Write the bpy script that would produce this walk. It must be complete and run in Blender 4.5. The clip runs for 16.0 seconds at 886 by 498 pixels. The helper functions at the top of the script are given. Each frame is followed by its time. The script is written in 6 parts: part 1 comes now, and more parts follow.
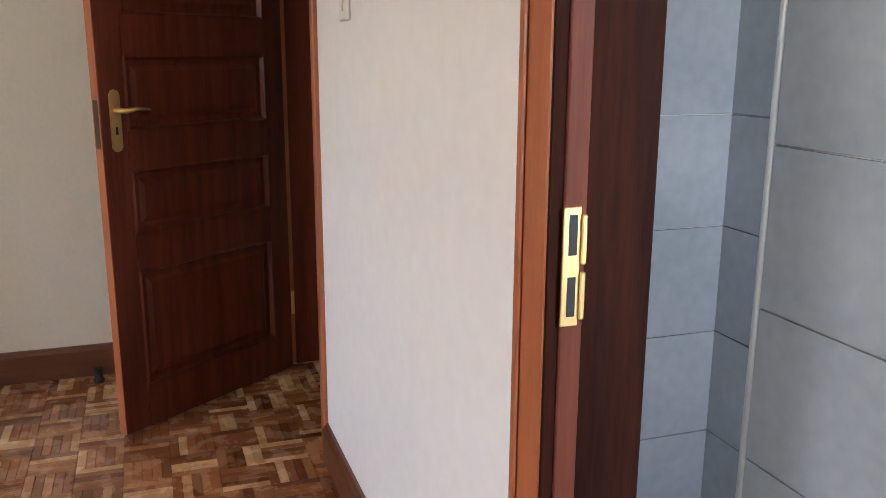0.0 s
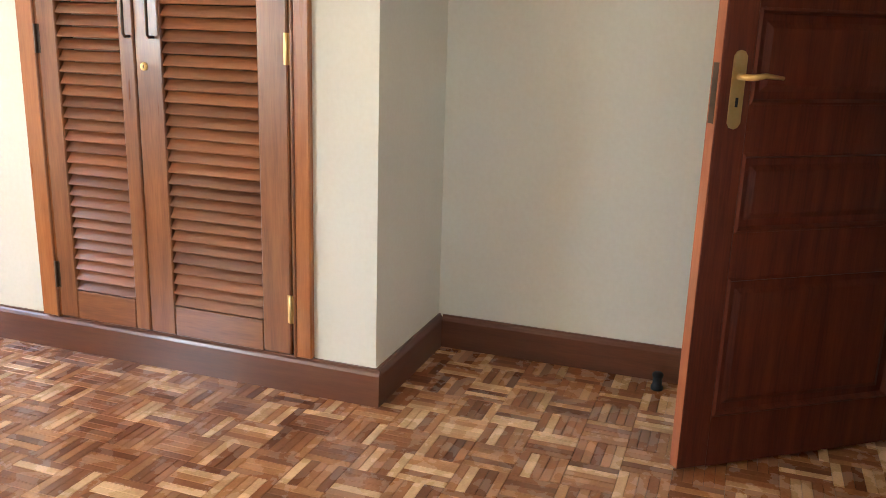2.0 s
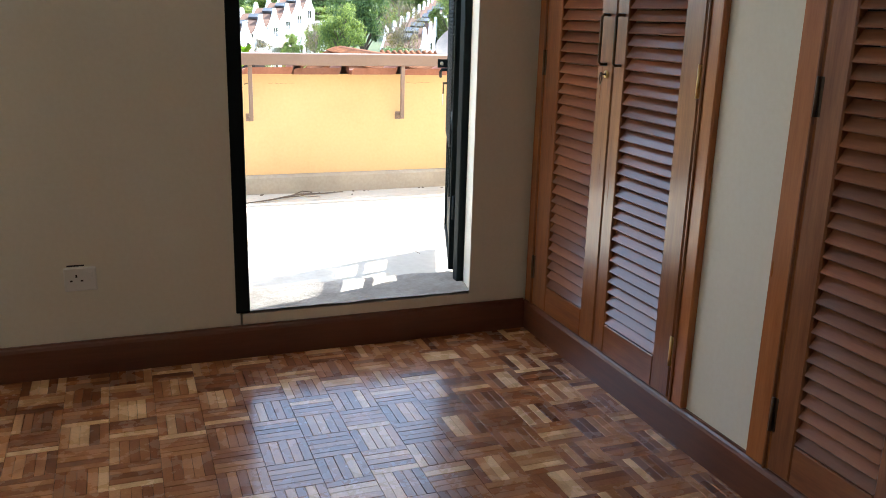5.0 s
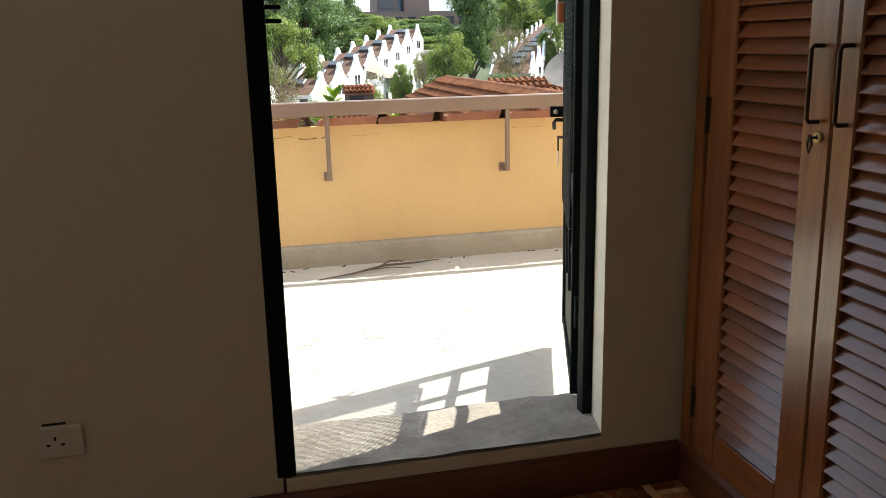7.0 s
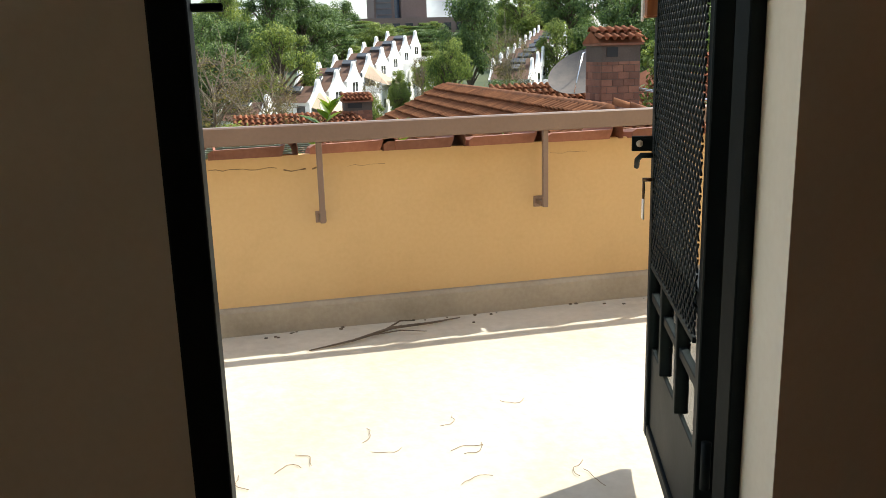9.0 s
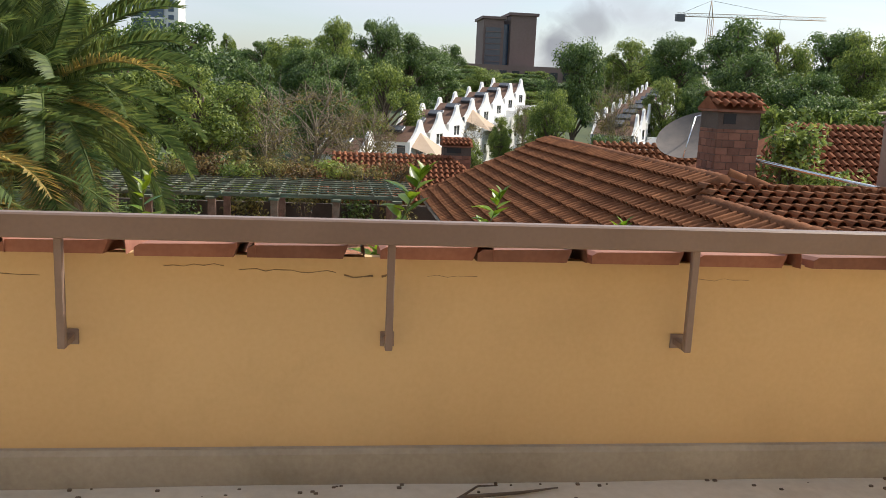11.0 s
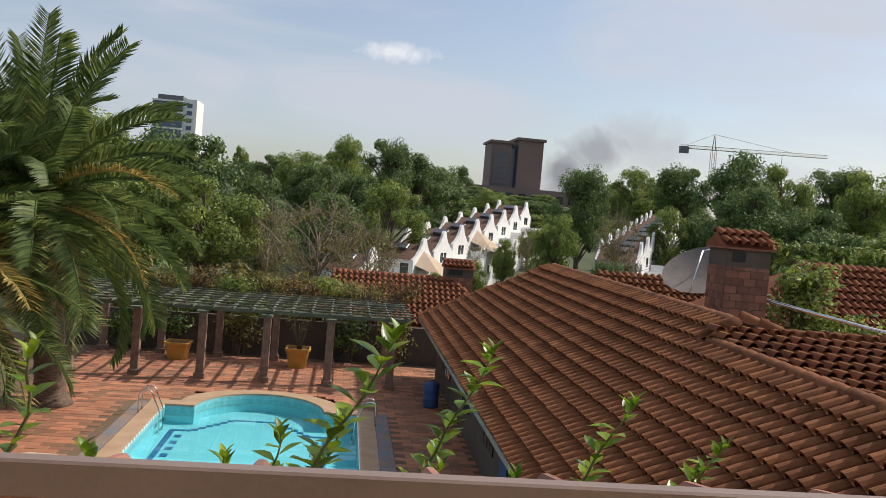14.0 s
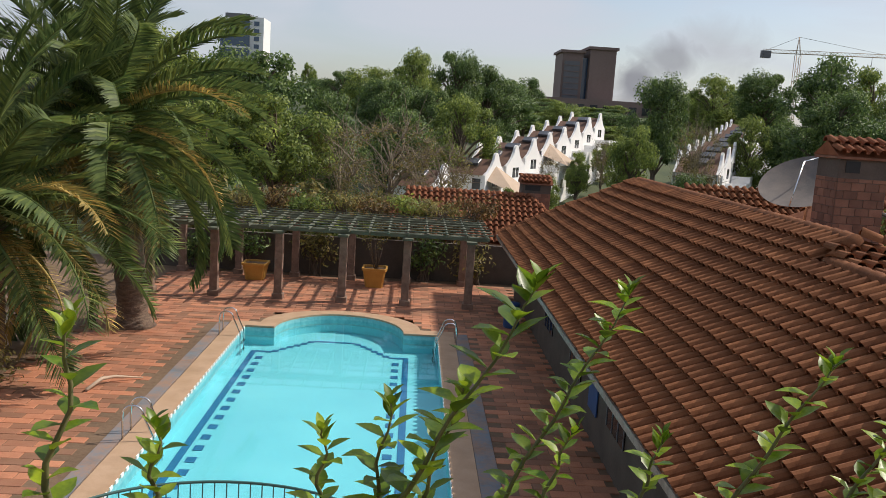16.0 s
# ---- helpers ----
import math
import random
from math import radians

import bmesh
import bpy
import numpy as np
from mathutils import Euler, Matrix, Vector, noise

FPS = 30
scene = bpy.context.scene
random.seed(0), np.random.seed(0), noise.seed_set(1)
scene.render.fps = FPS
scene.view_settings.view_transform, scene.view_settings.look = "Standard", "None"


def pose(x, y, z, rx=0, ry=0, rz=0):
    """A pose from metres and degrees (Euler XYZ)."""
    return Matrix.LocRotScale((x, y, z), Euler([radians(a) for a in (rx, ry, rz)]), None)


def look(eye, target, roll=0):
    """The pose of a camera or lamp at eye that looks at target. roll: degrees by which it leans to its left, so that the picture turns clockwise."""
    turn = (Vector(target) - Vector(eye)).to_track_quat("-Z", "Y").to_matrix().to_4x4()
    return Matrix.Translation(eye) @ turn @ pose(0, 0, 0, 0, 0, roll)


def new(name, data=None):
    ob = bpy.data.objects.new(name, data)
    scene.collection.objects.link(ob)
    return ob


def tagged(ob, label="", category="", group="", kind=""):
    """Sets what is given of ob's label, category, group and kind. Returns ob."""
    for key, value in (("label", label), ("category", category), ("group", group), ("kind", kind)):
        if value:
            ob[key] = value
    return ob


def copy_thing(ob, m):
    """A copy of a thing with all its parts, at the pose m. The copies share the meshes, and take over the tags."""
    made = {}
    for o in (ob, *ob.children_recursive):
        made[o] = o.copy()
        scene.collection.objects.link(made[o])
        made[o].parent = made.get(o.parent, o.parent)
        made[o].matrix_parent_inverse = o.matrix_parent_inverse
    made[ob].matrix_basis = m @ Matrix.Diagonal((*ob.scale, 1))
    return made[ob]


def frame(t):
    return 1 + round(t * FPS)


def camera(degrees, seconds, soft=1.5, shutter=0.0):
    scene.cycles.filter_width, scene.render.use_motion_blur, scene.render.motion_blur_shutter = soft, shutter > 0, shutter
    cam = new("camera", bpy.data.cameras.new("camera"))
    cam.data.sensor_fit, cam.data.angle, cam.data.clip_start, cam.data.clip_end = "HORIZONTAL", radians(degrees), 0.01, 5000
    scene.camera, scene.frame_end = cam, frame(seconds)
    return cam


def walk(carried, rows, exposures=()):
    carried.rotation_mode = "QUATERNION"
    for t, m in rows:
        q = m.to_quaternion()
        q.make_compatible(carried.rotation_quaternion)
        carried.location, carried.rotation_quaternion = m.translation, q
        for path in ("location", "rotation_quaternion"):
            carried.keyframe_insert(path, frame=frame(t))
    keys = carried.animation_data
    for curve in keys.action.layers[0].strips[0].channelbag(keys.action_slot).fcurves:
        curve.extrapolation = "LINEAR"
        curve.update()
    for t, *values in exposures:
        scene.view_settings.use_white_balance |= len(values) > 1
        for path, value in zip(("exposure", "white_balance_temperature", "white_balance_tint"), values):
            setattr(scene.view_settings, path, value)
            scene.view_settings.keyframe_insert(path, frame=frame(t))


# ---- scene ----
cam = camera(55.1, 16.0, soft=0.6)
PATH = [
    (0, (-3.095, -4.049, 1.359), (-1.256, -4.69, 0.904), 0.3),
    (0.5, (-2.978, -4.054, 1.343), (-1.059, -4.374, 0.878), 0.9),
    (1, (-2.804, -4.071, 1.332), (-0.863, -4.084, 0.849), 1.5),
    (1.5, (-2.628, -4.053, 1.303), (-0.714, -3.761, 0.803), 1.6),
    (2, (-2.464, -3.984, 1.266), (-0.637, -3.349, 0.758), 1.8),
    (2.5, (-2.329, -3.909, 1.272), (-0.637, -2.978, 0.752), 2.1),
    (3, (-2.168, -3.805, 1.28), (-0.643, -2.627, 0.743), 2.4),
    (3.5, (-2.044, -3.706, 1.293), (-0.717, -2.314, 0.747), 2.8),
    (4, (-1.891, -3.617, 1.3), (-0.834, -2.008, 0.757), 3.0),
    (4.5, (-1.763, -3.468, 1.313), (-0.946, -1.723, 0.775), 2.2),
    (5, (-1.665, -3.272, 1.347), (-0.975, -1.47, 0.82), 1.6),
    (5.2, (-1.619, -3.192, 1.334), (-0.969, -1.367, 0.838), 1.4),
    (7.3, (-1.306, -2.143, 1.431), (-0.868, -0.25, 0.958), -1.4),
    (7.5, (-1.323, -2.054, 1.469), (-0.875, -0.168, 0.979), -1.5),
    (8, (-1.278, -1.757, 1.461), (-0.832, 0.129, 0.964), -1.4),
    (8.2, (-1.256, -1.661, 1.376), (-0.811, 0.232, 0.91), -1.9),
    (10.3, (-1.091, -0.496, 1.47), (-0.699, 1.414, 1.026), 0.8),
    (10.5, (-1.08, -0.405, 1.485), (-0.749, 1.524, 1.07), 1.5),
    (11, (-1.016, -0.214, 1.51), (-0.769, 1.738, 1.15), 2.5),
    (11.5, (-0.934, -0.067, 1.53), (-0.718, 1.894, 1.202), 2.8),
    (12, (-0.862, 0.072, 1.564), (-0.642, 2.047, 1.336), 3.3),
    (12.5, (-0.834, 0.207, 1.603), (-0.605, 2.186, 1.431), 3.9),
    (13, (-0.827, 0.366, 1.665), (-0.596, 2.348, 1.526), 4.6),
    (13.5, (-0.802, 0.515, 1.73), (-0.573, 2.499, 1.62), 4.7),
    (14, (-0.78, 0.723, 1.682), (-0.553, 2.708, 1.594), 4.9),
    (14.5, (-0.79, 1.004, 1.662), (-0.554, 2.987, 1.565), 5.0),
    (15, (-0.859, 1.282, 1.637), (-0.644, 3.267, 1.521), 5.2),
    (15.5, (-0.955, 1.572, 1.629), (-0.812, 3.56, 1.474), 4.5),
    (16, (-1.022, 1.837, 1.638), (-0.944, 3.813, 1.34), 3.7),
]
EXPOSURES = [(0, 4.15, 5950, 13), (1.5, 4.55, 6050, 10), (2.5, 4.6, 5700, 5), (2.8, 4.35, 5650, 5), (3.2, 3.65, 5550, 4), (3.6, 3.2, 5400, 4), (4, 2.7, 5300, 5), (5, 2.45, 5550, 5), (5.2, 2.38, 5600, 5),
             (7.3, 1.35, 6250, 4), (8.2, 1.15, 6350, 4), (10.3, 0.58, 6400, 8), (11, 0.42, 6500, 10), (12, 0.12, 6550, 11), (16, 0.05, 6550, 13)]
walk(cam, [(t, look(e, g, r)) for t, e, g, r in PATH], EXPOSURES)

# ---- sky and sun ----
SUN_DIR = Vector((0.97, 0.31, 1.0)).normalized()
sun_elev = math.asin(SUN_DIR.z)
sun_az = math.atan2(SUN_DIR.x, SUN_DIR.y)
world = bpy.data.worlds.new("sky")
scene.world = world
world.use_nodes = True
wn, wl = world.node_tree.nodes, world.node_tree.links
sky = wn.new("ShaderNodeTexSky")
sky.sky_type = "NISHITA"
sky.sun_disc = False
sky.sun_elevation, sky.sun_rotation = sun_elev, sun_az
sky.air_density, sky.dust_density, sky.ozone_density = 1.0, 1.6, 1.0
wc = wn.new("ShaderNodeTexCoord")
wm = wn.new("ShaderNodeMapping")
wm.inputs["Scale"].default_value = (1.2, 1.2, 5.0)
wnoise = wn.new("ShaderNodeTexNoise")
wnoise.inputs["Scale"].default_value = 2.4
wnoise.inputs["Detail"].default_value = 6
wnoise.inputs["Distortion"].default_value = 0.6
wramp = wn.new("ShaderNodeMapRange")
wramp.inputs[1].default_value, wramp.inputs[2].default_value = 0.40, 0.66
wramp.inputs[3].default_value, wramp.inputs[4].default_value = 0.2, 0.9
wmix = wn.new("ShaderNodeMix")
wmix.data_type = "RGBA"
wmix.inputs["B"].default_value = (4.6, 4.95, 5.5, 1)
bg = wn["Background"]
bg.inputs[1].default_value = 0.125
wl.new(wc.outputs["Generated"], wm.inputs[0])
wl.new(wm.outputs[0], wnoise.inputs["Vector"])
wl.new(wnoise.outputs[0], wramp.inputs[0])
wl.new(wramp.outputs[0], wmix.inputs["Factor"])
wl.new(sky.outputs[0], wmix.inputs["A"])
wl.new(wmix.outputs["Result"], bg.inputs[0])
sun = new("sun", bpy.data.lights.new("sun", "SUN"))
sun.data.energy, sun.data.angle, sun.data.color = 3.9, radians(0.6), (1.0, 0.93, 0.82)
sun.matrix_world = look(SUN_DIR * 50, (0, 0, 0))

# ---- materials ----
def mat(name, c1, c2, rough=0.7, scale=3.0, fine=40.0, bump=0.15, metal=0.0, stretch=(1, 1, 1), vary=None, coat=0.0,
        spec=0.5, leaf=0.0, dirt=0.0, dist=0.004, amount=0.5):
    """Two colours mixed by coarse and fine noise, with bump; vary adds a tone for each object or island."""
    m = bpy.data.materials.new(name)
    m.use_nodes = True
    n, l = m.node_tree.nodes, m.node_tree.links
    b = n["Principled BSDF"]
    co = n.new("ShaderNodeTexCoord")
    mp = n.new("ShaderNodeMapping")
    mp.inputs["Scale"].default_value = stretch
    l.new(co.outputs["Object"], mp.inputs[0])
    big = n.new("ShaderNodeTexNoise")
    big.inputs["Scale"].default_value = scale
    big.inputs["Detail"].default_value = 5
    small = n.new("ShaderNodeTexNoise")
    small.inputs["Scale"].default_value = fine
    small.inputs["Detail"].default_value = 4
    l.new(mp.outputs[0], small.inputs["Vector"])
    l.new(mp.outputs[0], big.inputs["Vector"])
    add = n.new("ShaderNodeMath")
    add.operation = "MULTIPLY_ADD"
    l.new(small.outputs[0], add.inputs[0])
    add.inputs[1].default_value = amount
    l.new(big.outputs[0], add.inputs[2])
    rng = n.new("ShaderNodeMapRange")
    rng.inputs[1].default_value, rng.inputs[2].default_value = 0.35 + amount * 0.35, 0.65 + amount * 0.65
    l.new(add.outputs[0], rng.inputs[0])
    mix = n.new("ShaderNodeMix")
    mix.data_type = "RGBA"
    mix.inputs["A"].default_value, mix.inputs["B"].default_value = (*c1, 1), (*c2, 1)
    l.new(rng.outputs[0], mix.inputs["Factor"])
    out = mix.outputs["Result"]
    if vary:
        if vary == "object":
            r = n.new("ShaderNodeObjectInfo").outputs["Random"]
        else:
            r = n.new("ShaderNodeNewGeometry").outputs["Random Per Island"]
        ramp = n.new("ShaderNodeValToRGB")
        tones = VARY.get(name.split(".")[0].split("__")[0], [(0, (0.7, 0.7, 0.7)), (1, (1.25, 1.2, 1.15))])
        els = ramp.color_ramp.elements
        els[0].position, els[0].color = tones[0][0], (*tones[0][1], 1)
        els[1].position, els[1].color = tones[-1][0], (*tones[-1][1], 1)
        for p, c in tones[1:-1]:
            e = els.new(p)
            e.color = (*c, 1)
        l.new(r, ramp.inputs[0])
        mul = n.new("ShaderNodeMix")
        mul.data_type, mul.blend_type = "RGBA", "MULTIPLY"
        mul.inputs["Factor"].default_value = 1
        l.new(out, mul.inputs["A"])
        l.new(ramp.outputs[0], mul.inputs["B"])
        out = mul.outputs["Result"]
    if dirt:
        dn = n.new("ShaderNodeTexNoise")
        dn.inputs["Scale"].default_value = 1.3
        dn.inputs["Detail"].default_value = 8
        dn.inputs["Roughness"].default_value = 0.7
        l.new(co.outputs["Object"], dn.inputs["Vector"])
        dr = n.new("ShaderNodeMapRange")
        dr.inputs[1].default_value, dr.inputs[2].default_value, dr.inputs[4].default_value = 0.5, 0.75, dirt
        l.new(dn.outputs[0], dr.inputs[0])
        dm = n.new("ShaderNodeMix")
        dm.data_type = "RGBA"
        dm.inputs["B"].default_value = (c1[0] * 0.35, c1[1] * 0.35, c1[2] * 0.33, 1)
        l.new(dr.outputs[0], dm.inputs["Factor"])
        l.new(out, dm.inputs["A"])
        out = dm.outputs["Result"]
    l.new(out, b.inputs["Base Color"])
    rr = n.new("ShaderNodeMapRange")
    rr.inputs[3].default_value, rr.inputs[4].default_value = max(rough - 0.08, 0.03), min(rough + 0.1, 1)
    l.new(big.outputs[0], rr.inputs[0])
    l.new(rr.outputs[0], b.inputs["Roughness"])
    b.inputs["Metallic"].default_value = metal
    b.inputs["Specular IOR Level"].default_value = spec
    b.inputs["Coat Weight"].default_value = coat
    b.inputs["Coat Roughness"].default_value = 0.12
    if bump:
        bp = n.new("ShaderNodeBump")
        bp.inputs["Strength"].default_value, bp.inputs["Distance"].default_value = bump, dist
        l.new(add.outputs[0], bp.inputs["Height"])
        l.new(bp.outputs[0], b.inputs["Normal"])
    if leaf:
        tr = n.new("ShaderNodeBsdfTranslucent")
        l.new(out, tr.inputs[0])
        ms = n.new("ShaderNodeMixShader")
        ms.inputs[0].default_value = leaf
        l.new(b.outputs[0], ms.inputs[1])
        l.new(tr.outputs[0], ms.inputs[2])
        l.new(ms.outputs[0], n["Material Output"].inputs[0])
    return m


VARY = {
    "parquet": [(0, (0.31, 0.135, 0.072)), (0.25, (0.51, 0.25, 0.127)), (0.55, (0.70, 0.37, 0.19)), (0.76, (0.92, 0.55, 0.29)), (0.86, (1.2, 0.92, 0.58)), (1, (1.45, 1.18, 0.8))],
    "rooftile": [(0, (0.78, 0.74, 0.74)), (0.5, (1.0, 0.96, 0.95)), (0.85, (1.12, 1.08, 1.05)), (1, (1.3, 1.25, 1.2))],
    "paver": [(0, (0.55, 0.6, 0.6)), (0.5, (0.95, 0.9, 0.88)), (1, (1.3, 1.15, 1.05))],
    "leafy": [(0, (0.45, 0.5, 0.5)), (0.5, (0.95, 1.0, 0.9)), (1, (1.7, 1.55, 1.1))],
    "slat": [(0, (0.75, 0.7, 0.7)), (0.5, (1, 1, 1)), (1, (1.3, 1.2, 1.1))],
}
PLASTER = mat("plaster", (0.75, 0.70, 0.58), (0.81, 0.77, 0.66), 0.8, 1.2, 60, 0.12, dirt=0.04)
WHITEWASH = mat("whitewash", (0.78, 0.77, 0.74), (0.85, 0.84, 0.82), 0.8, 0.6, 20, 0.05)
OCHRE = mat("ochre_plaster", (0.60, 0.41, 0.20), (0.66, 0.47, 0.245), 0.85, 0.9, 50, 0.25, dirt=0.18)
CONCRETE = mat("concrete", (0.33, 0.29, 0.235), (0.44, 0.40, 0.33), 0.85, 2.0, 45, 0.4, dirt=0.5)
SCREED = mat("screed", (0.52, 0.47, 0.38), (0.66, 0.61, 0.52), 0.8, 1.0, 25, 0.5, dirt=0.35, dist=0.01)
SILLSTONE = mat("sill_stone", (0.26, 0.22, 0.18), (0.42, 0.37, 0.31), 0.9, 9, 60, 0.9, dirt=0.6, dist=0.01)
WOOD_Z = mat("mahogany", (0.175, 0.053, 0.017), (0.305, 0.113, 0.036), 0.3, 5, 30, 0.1, stretch=(6, 6, 0.5), coat=0.55)
WOOD_Y = mat("mahogany_cross", (0.17, 0.049, 0.016), (0.305, 0.106, 0.033), 0.3, 5, 30, 0.1, stretch=(6, 0.5, 6), coat=0.55)
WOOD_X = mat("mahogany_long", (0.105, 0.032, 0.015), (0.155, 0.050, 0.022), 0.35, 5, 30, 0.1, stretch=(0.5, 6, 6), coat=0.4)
SLAT = mat("slat", (0.18, 0.059, 0.022), (0.275, 0.102, 0.038), 0.3, 5, 30, 0.1, stretch=(6, 0.5, 6), vary="object", coat=0.5)
DOORWOOD = mat("door_wood", (0.085, 0.016, 0.007), (0.175, 0.036, 0.014), 0.48, 4, 25, 0.12, stretch=(7, 7, 0.5), coat=0.06, spec=0.3)
# near-black, so the doorway side stays dark under the lamps
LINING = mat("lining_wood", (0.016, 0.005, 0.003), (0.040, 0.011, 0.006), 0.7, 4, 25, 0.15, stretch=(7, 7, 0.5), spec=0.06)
CASING = mat("casing_wood", (0.36, 0.10, 0.035), (0.46, 0.15, 0.055), 0.4, 4, 30, 0.1, stretch=(6, 6, 0.5), coat=0.3)
PARQ = mat("parquet__part", (0.48, 0.34, 0.25), (0.68, 0.56, 0.44), 0.26, 6, 60, 0.12, stretch=(2, 2, 2), vary="object", coat=0.35)
PARQ_J = mat("parquet__rest", (0.48, 0.34, 0.25), (0.68, 0.56, 0.44), 0.26, 6, 60, 0.12, stretch=(2, 2, 2), vary="island", coat=0.35)
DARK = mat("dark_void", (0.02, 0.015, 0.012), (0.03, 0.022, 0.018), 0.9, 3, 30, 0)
BRASS = mat("brass", (0.75, 0.52, 0.2), (0.85, 0.62, 0.28), 0.42, 8, 90, 0.05, metal=1.0)
BRONZE = mat("bronze", (0.07, 0.045, 0.03), (0.12, 0.08, 0.05), 0.35, 8, 90, 0.05, metal=0.8)
STEEL = mat("green_steel", (0.005, 0.009, 0.010), (0.009, 0.014, 0.015), 0.6, 6, 60, 0.1, spec=0.12)
CHROME = mat("chrome", (0.6, 0.6, 0.6), (0.75, 0.75, 0.75), 0.18, 6, 60, 0.02, metal=1.0)
RAILPAINT = mat("rail_paint", (0.21, 0.145, 0.115), (0.25, 0.175, 0.14), 0.42, 3, 70, 0.08)
PLASTIC = mat("white_plastic", (0.72, 0.70, 0.66), (0.78, 0.76, 0.72), 0.4, 3, 40, 0.0)
BLACK = mat("black_rubber", (0.012, 0.012, 0.012), (0.02, 0.02, 0.02), 0.6, 3, 40, 0.0)
GREYTILE = mat("grey_tile", (0.38, 0.40, 0.42), (0.50, 0.51, 0.53), 0.16, 2.5, 30, 0.03)
COPING = mat("coping_clay", (0.25, 0.105, 0.07), (0.36, 0.17, 0.12), 0.8, 4, 50, 0.3, vary="object", dirt=0.25)
TILE = mat("rooftile__part", (0.155, 0.062, 0.028), (0.26, 0.114, 0.054), 0.9, 3, 40, 0.3, spec=0.15, vary="object", dirt=0.3)
TILE_J = mat("rooftile__rest", (0.155, 0.062, 0.028), (0.26, 0.114, 0.054), 0.9, 3, 40, 0.3, spec=0.15, vary="island", dirt=0.3)
TILE_O = mat("rooftile__old", (0.185, 0.070, 0.034), (0.27, 0.112, 0.058), 0.9, 3, 40, 0.3, spec=0.15, vary="island", dirt=0.3)
BRICK = mat("chimney_brick", (0.17, 0.082, 0.055), (0.25, 0.13, 0.088), 0.9, 3, 40, 0.4, vary="object")
PAVER = mat("paver__part", (0.36, 0.15, 0.08), (0.47, 0.235, 0.14), 0.85, 1.5, 30, 0.3, vary="object", dirt=0.45)
PAVER_J = mat("paver__rest", (0.36, 0.15, 0.08), (0.47, 0.235, 0.14), 0.85, 1.5, 30, 0.3, vary="island", dirt=0.45)
POOLCOPE = mat("pool_coping", (0.42, 0.27, 0.16), (0.5, 0.34, 0.22), 0.8, 2, 40, 0.2, dirt=0.2)
BLUEGREY = mat("blue_grey_strip", (0.15, 0.20, 0.24), (0.33, 0.20, 0.13), 0.8, 1.1, 12, 0.2, dirt=0.5)
POOLBLUE = mat("pool_plaster", (0.21, 0.63, 0.71), (0.27, 0.72, 0.78), 0.6, 0.5, 10, 0.02)
POOLLINE = mat("pool_line", (0.02, 0.13, 0.30), (0.03, 0.17, 0.36), 0.4, 2, 30, 0.0)
POOLMOSAIC = mat("pool_mosaic", (0.13, 0.42, 0.46), (0.26, 0.60, 0.62), 0.4, 6, 14, 0.0)
EARTH = mat("earth", (0.13, 0.08, 0.045), (0.2, 0.13, 0.08), 0.95, 0.5, 8, 0.5, dist=0.05)
GRASSY = mat("grassy_ground", (0.035, 0.055, 0.02), (0.085, 0.10, 0.04), 0.95, 0.08, 2.0, 0.4, dist=0.2)
LEAF_A = mat("leafy__dark", (0.068, 0.125, 0.038), (0.160, 0.230, 0.072), 0.5, 0.35, 2, 0, vary="island", leaf=0.35)
LEAF_B = mat("leafy__mid", (0.135, 0.20, 0.050), (0.295, 0.35, 0.095), 0.5, 0.35, 2, 0, vary="island", leaf=0.45)
LEAF_C = mat("leafy__olive", (0.15, 0.135, 0.046), (0.26, 0.22, 0.085), 0.6, 0.35, 2, 0, vary="island", leaf=0.45)
LEAF_D = mat("leafy__dry", (0.12, 0.075, 0.03), (0.19, 0.12, 0.05), 0.7, 0.8, 2, 0, vary="island", leaf=0.3)
PALMLEAF = mat("leafy__palm", (0.075, 0.120, 0.040), (0.205, 0.245, 0.085), 0.5, 0.6, 4, 0, vary="island", leaf=0.36, spec=0.25)
PALMDRY = mat("leafy__palmdry", (0.34, 0.24, 0.07), (0.50, 0.38, 0.15), 0.6, 0.6, 4, 0, vary="island", leaf=0.25)
SHOOTLEAF = mat("leafy__shoot", (0.095, 0.19, 0.012), (0.26, 0.35, 0.026), 0.36, 9, 60, 0.1, vary="object", leaf=0.42)
SHOOTSTEM = mat("shoot_stem", (0.10, 0.11, 0.04), (0.16, 0.15, 0.06), 0.7, 8, 50, 0.2)
BARK = mat("bark", (0.09, 0.065, 0.045), (0.17, 0.13, 0.095), 0.9, 3, 20, 0.6, stretch=(3, 3, 0.7), dist=0.02)
PALEBARK = mat("pale_bark", (0.17, 0.14, 0.095), (0.29, 0.24, 0.17), 0.9, 3, 20, 0.5, stretch=(3, 3, 0.7), dist=0.02)
PALMBARK = mat("palm_bark", (0.10, 0.065, 0.045), (0.22, 0.155, 0.11), 0.95, 5, 22, 0.9, stretch=(1, 1, 3), dist=0.04)
PERGWOOD = mat("pergola_timber", (0.08, 0.095, 0.062), (0.17, 0.185, 0.13), 0.8, 2, 30, 0.3, stretch=(1, 4, 4))
POSTBRICK = mat("post_stone", (0.17, 0.105, 0.075), (0.29, 0.19, 0.14), 0.9, 5, 30, 0.5, dirt=0.4)
# base darkened to hold the eave's shade on the pool house wall
DARKWALL = mat("dark_wall", (0.075, 0.06, 0.048), (0.125, 0.10, 0.082), 0.9, 1.2, 20, 0.4, dirt=0.4)
POTCLAY = mat("ochre_pot", (0.46, 0.23, 0.04), (0.55, 0.30, 0.06), 0.7, 3, 30, 0.1)
BLUEPLASTIC = mat("blue_plastic", (0.02, 0.07, 0.2), (0.03, 0.09, 0.26), 0.5, 2, 30, 0)
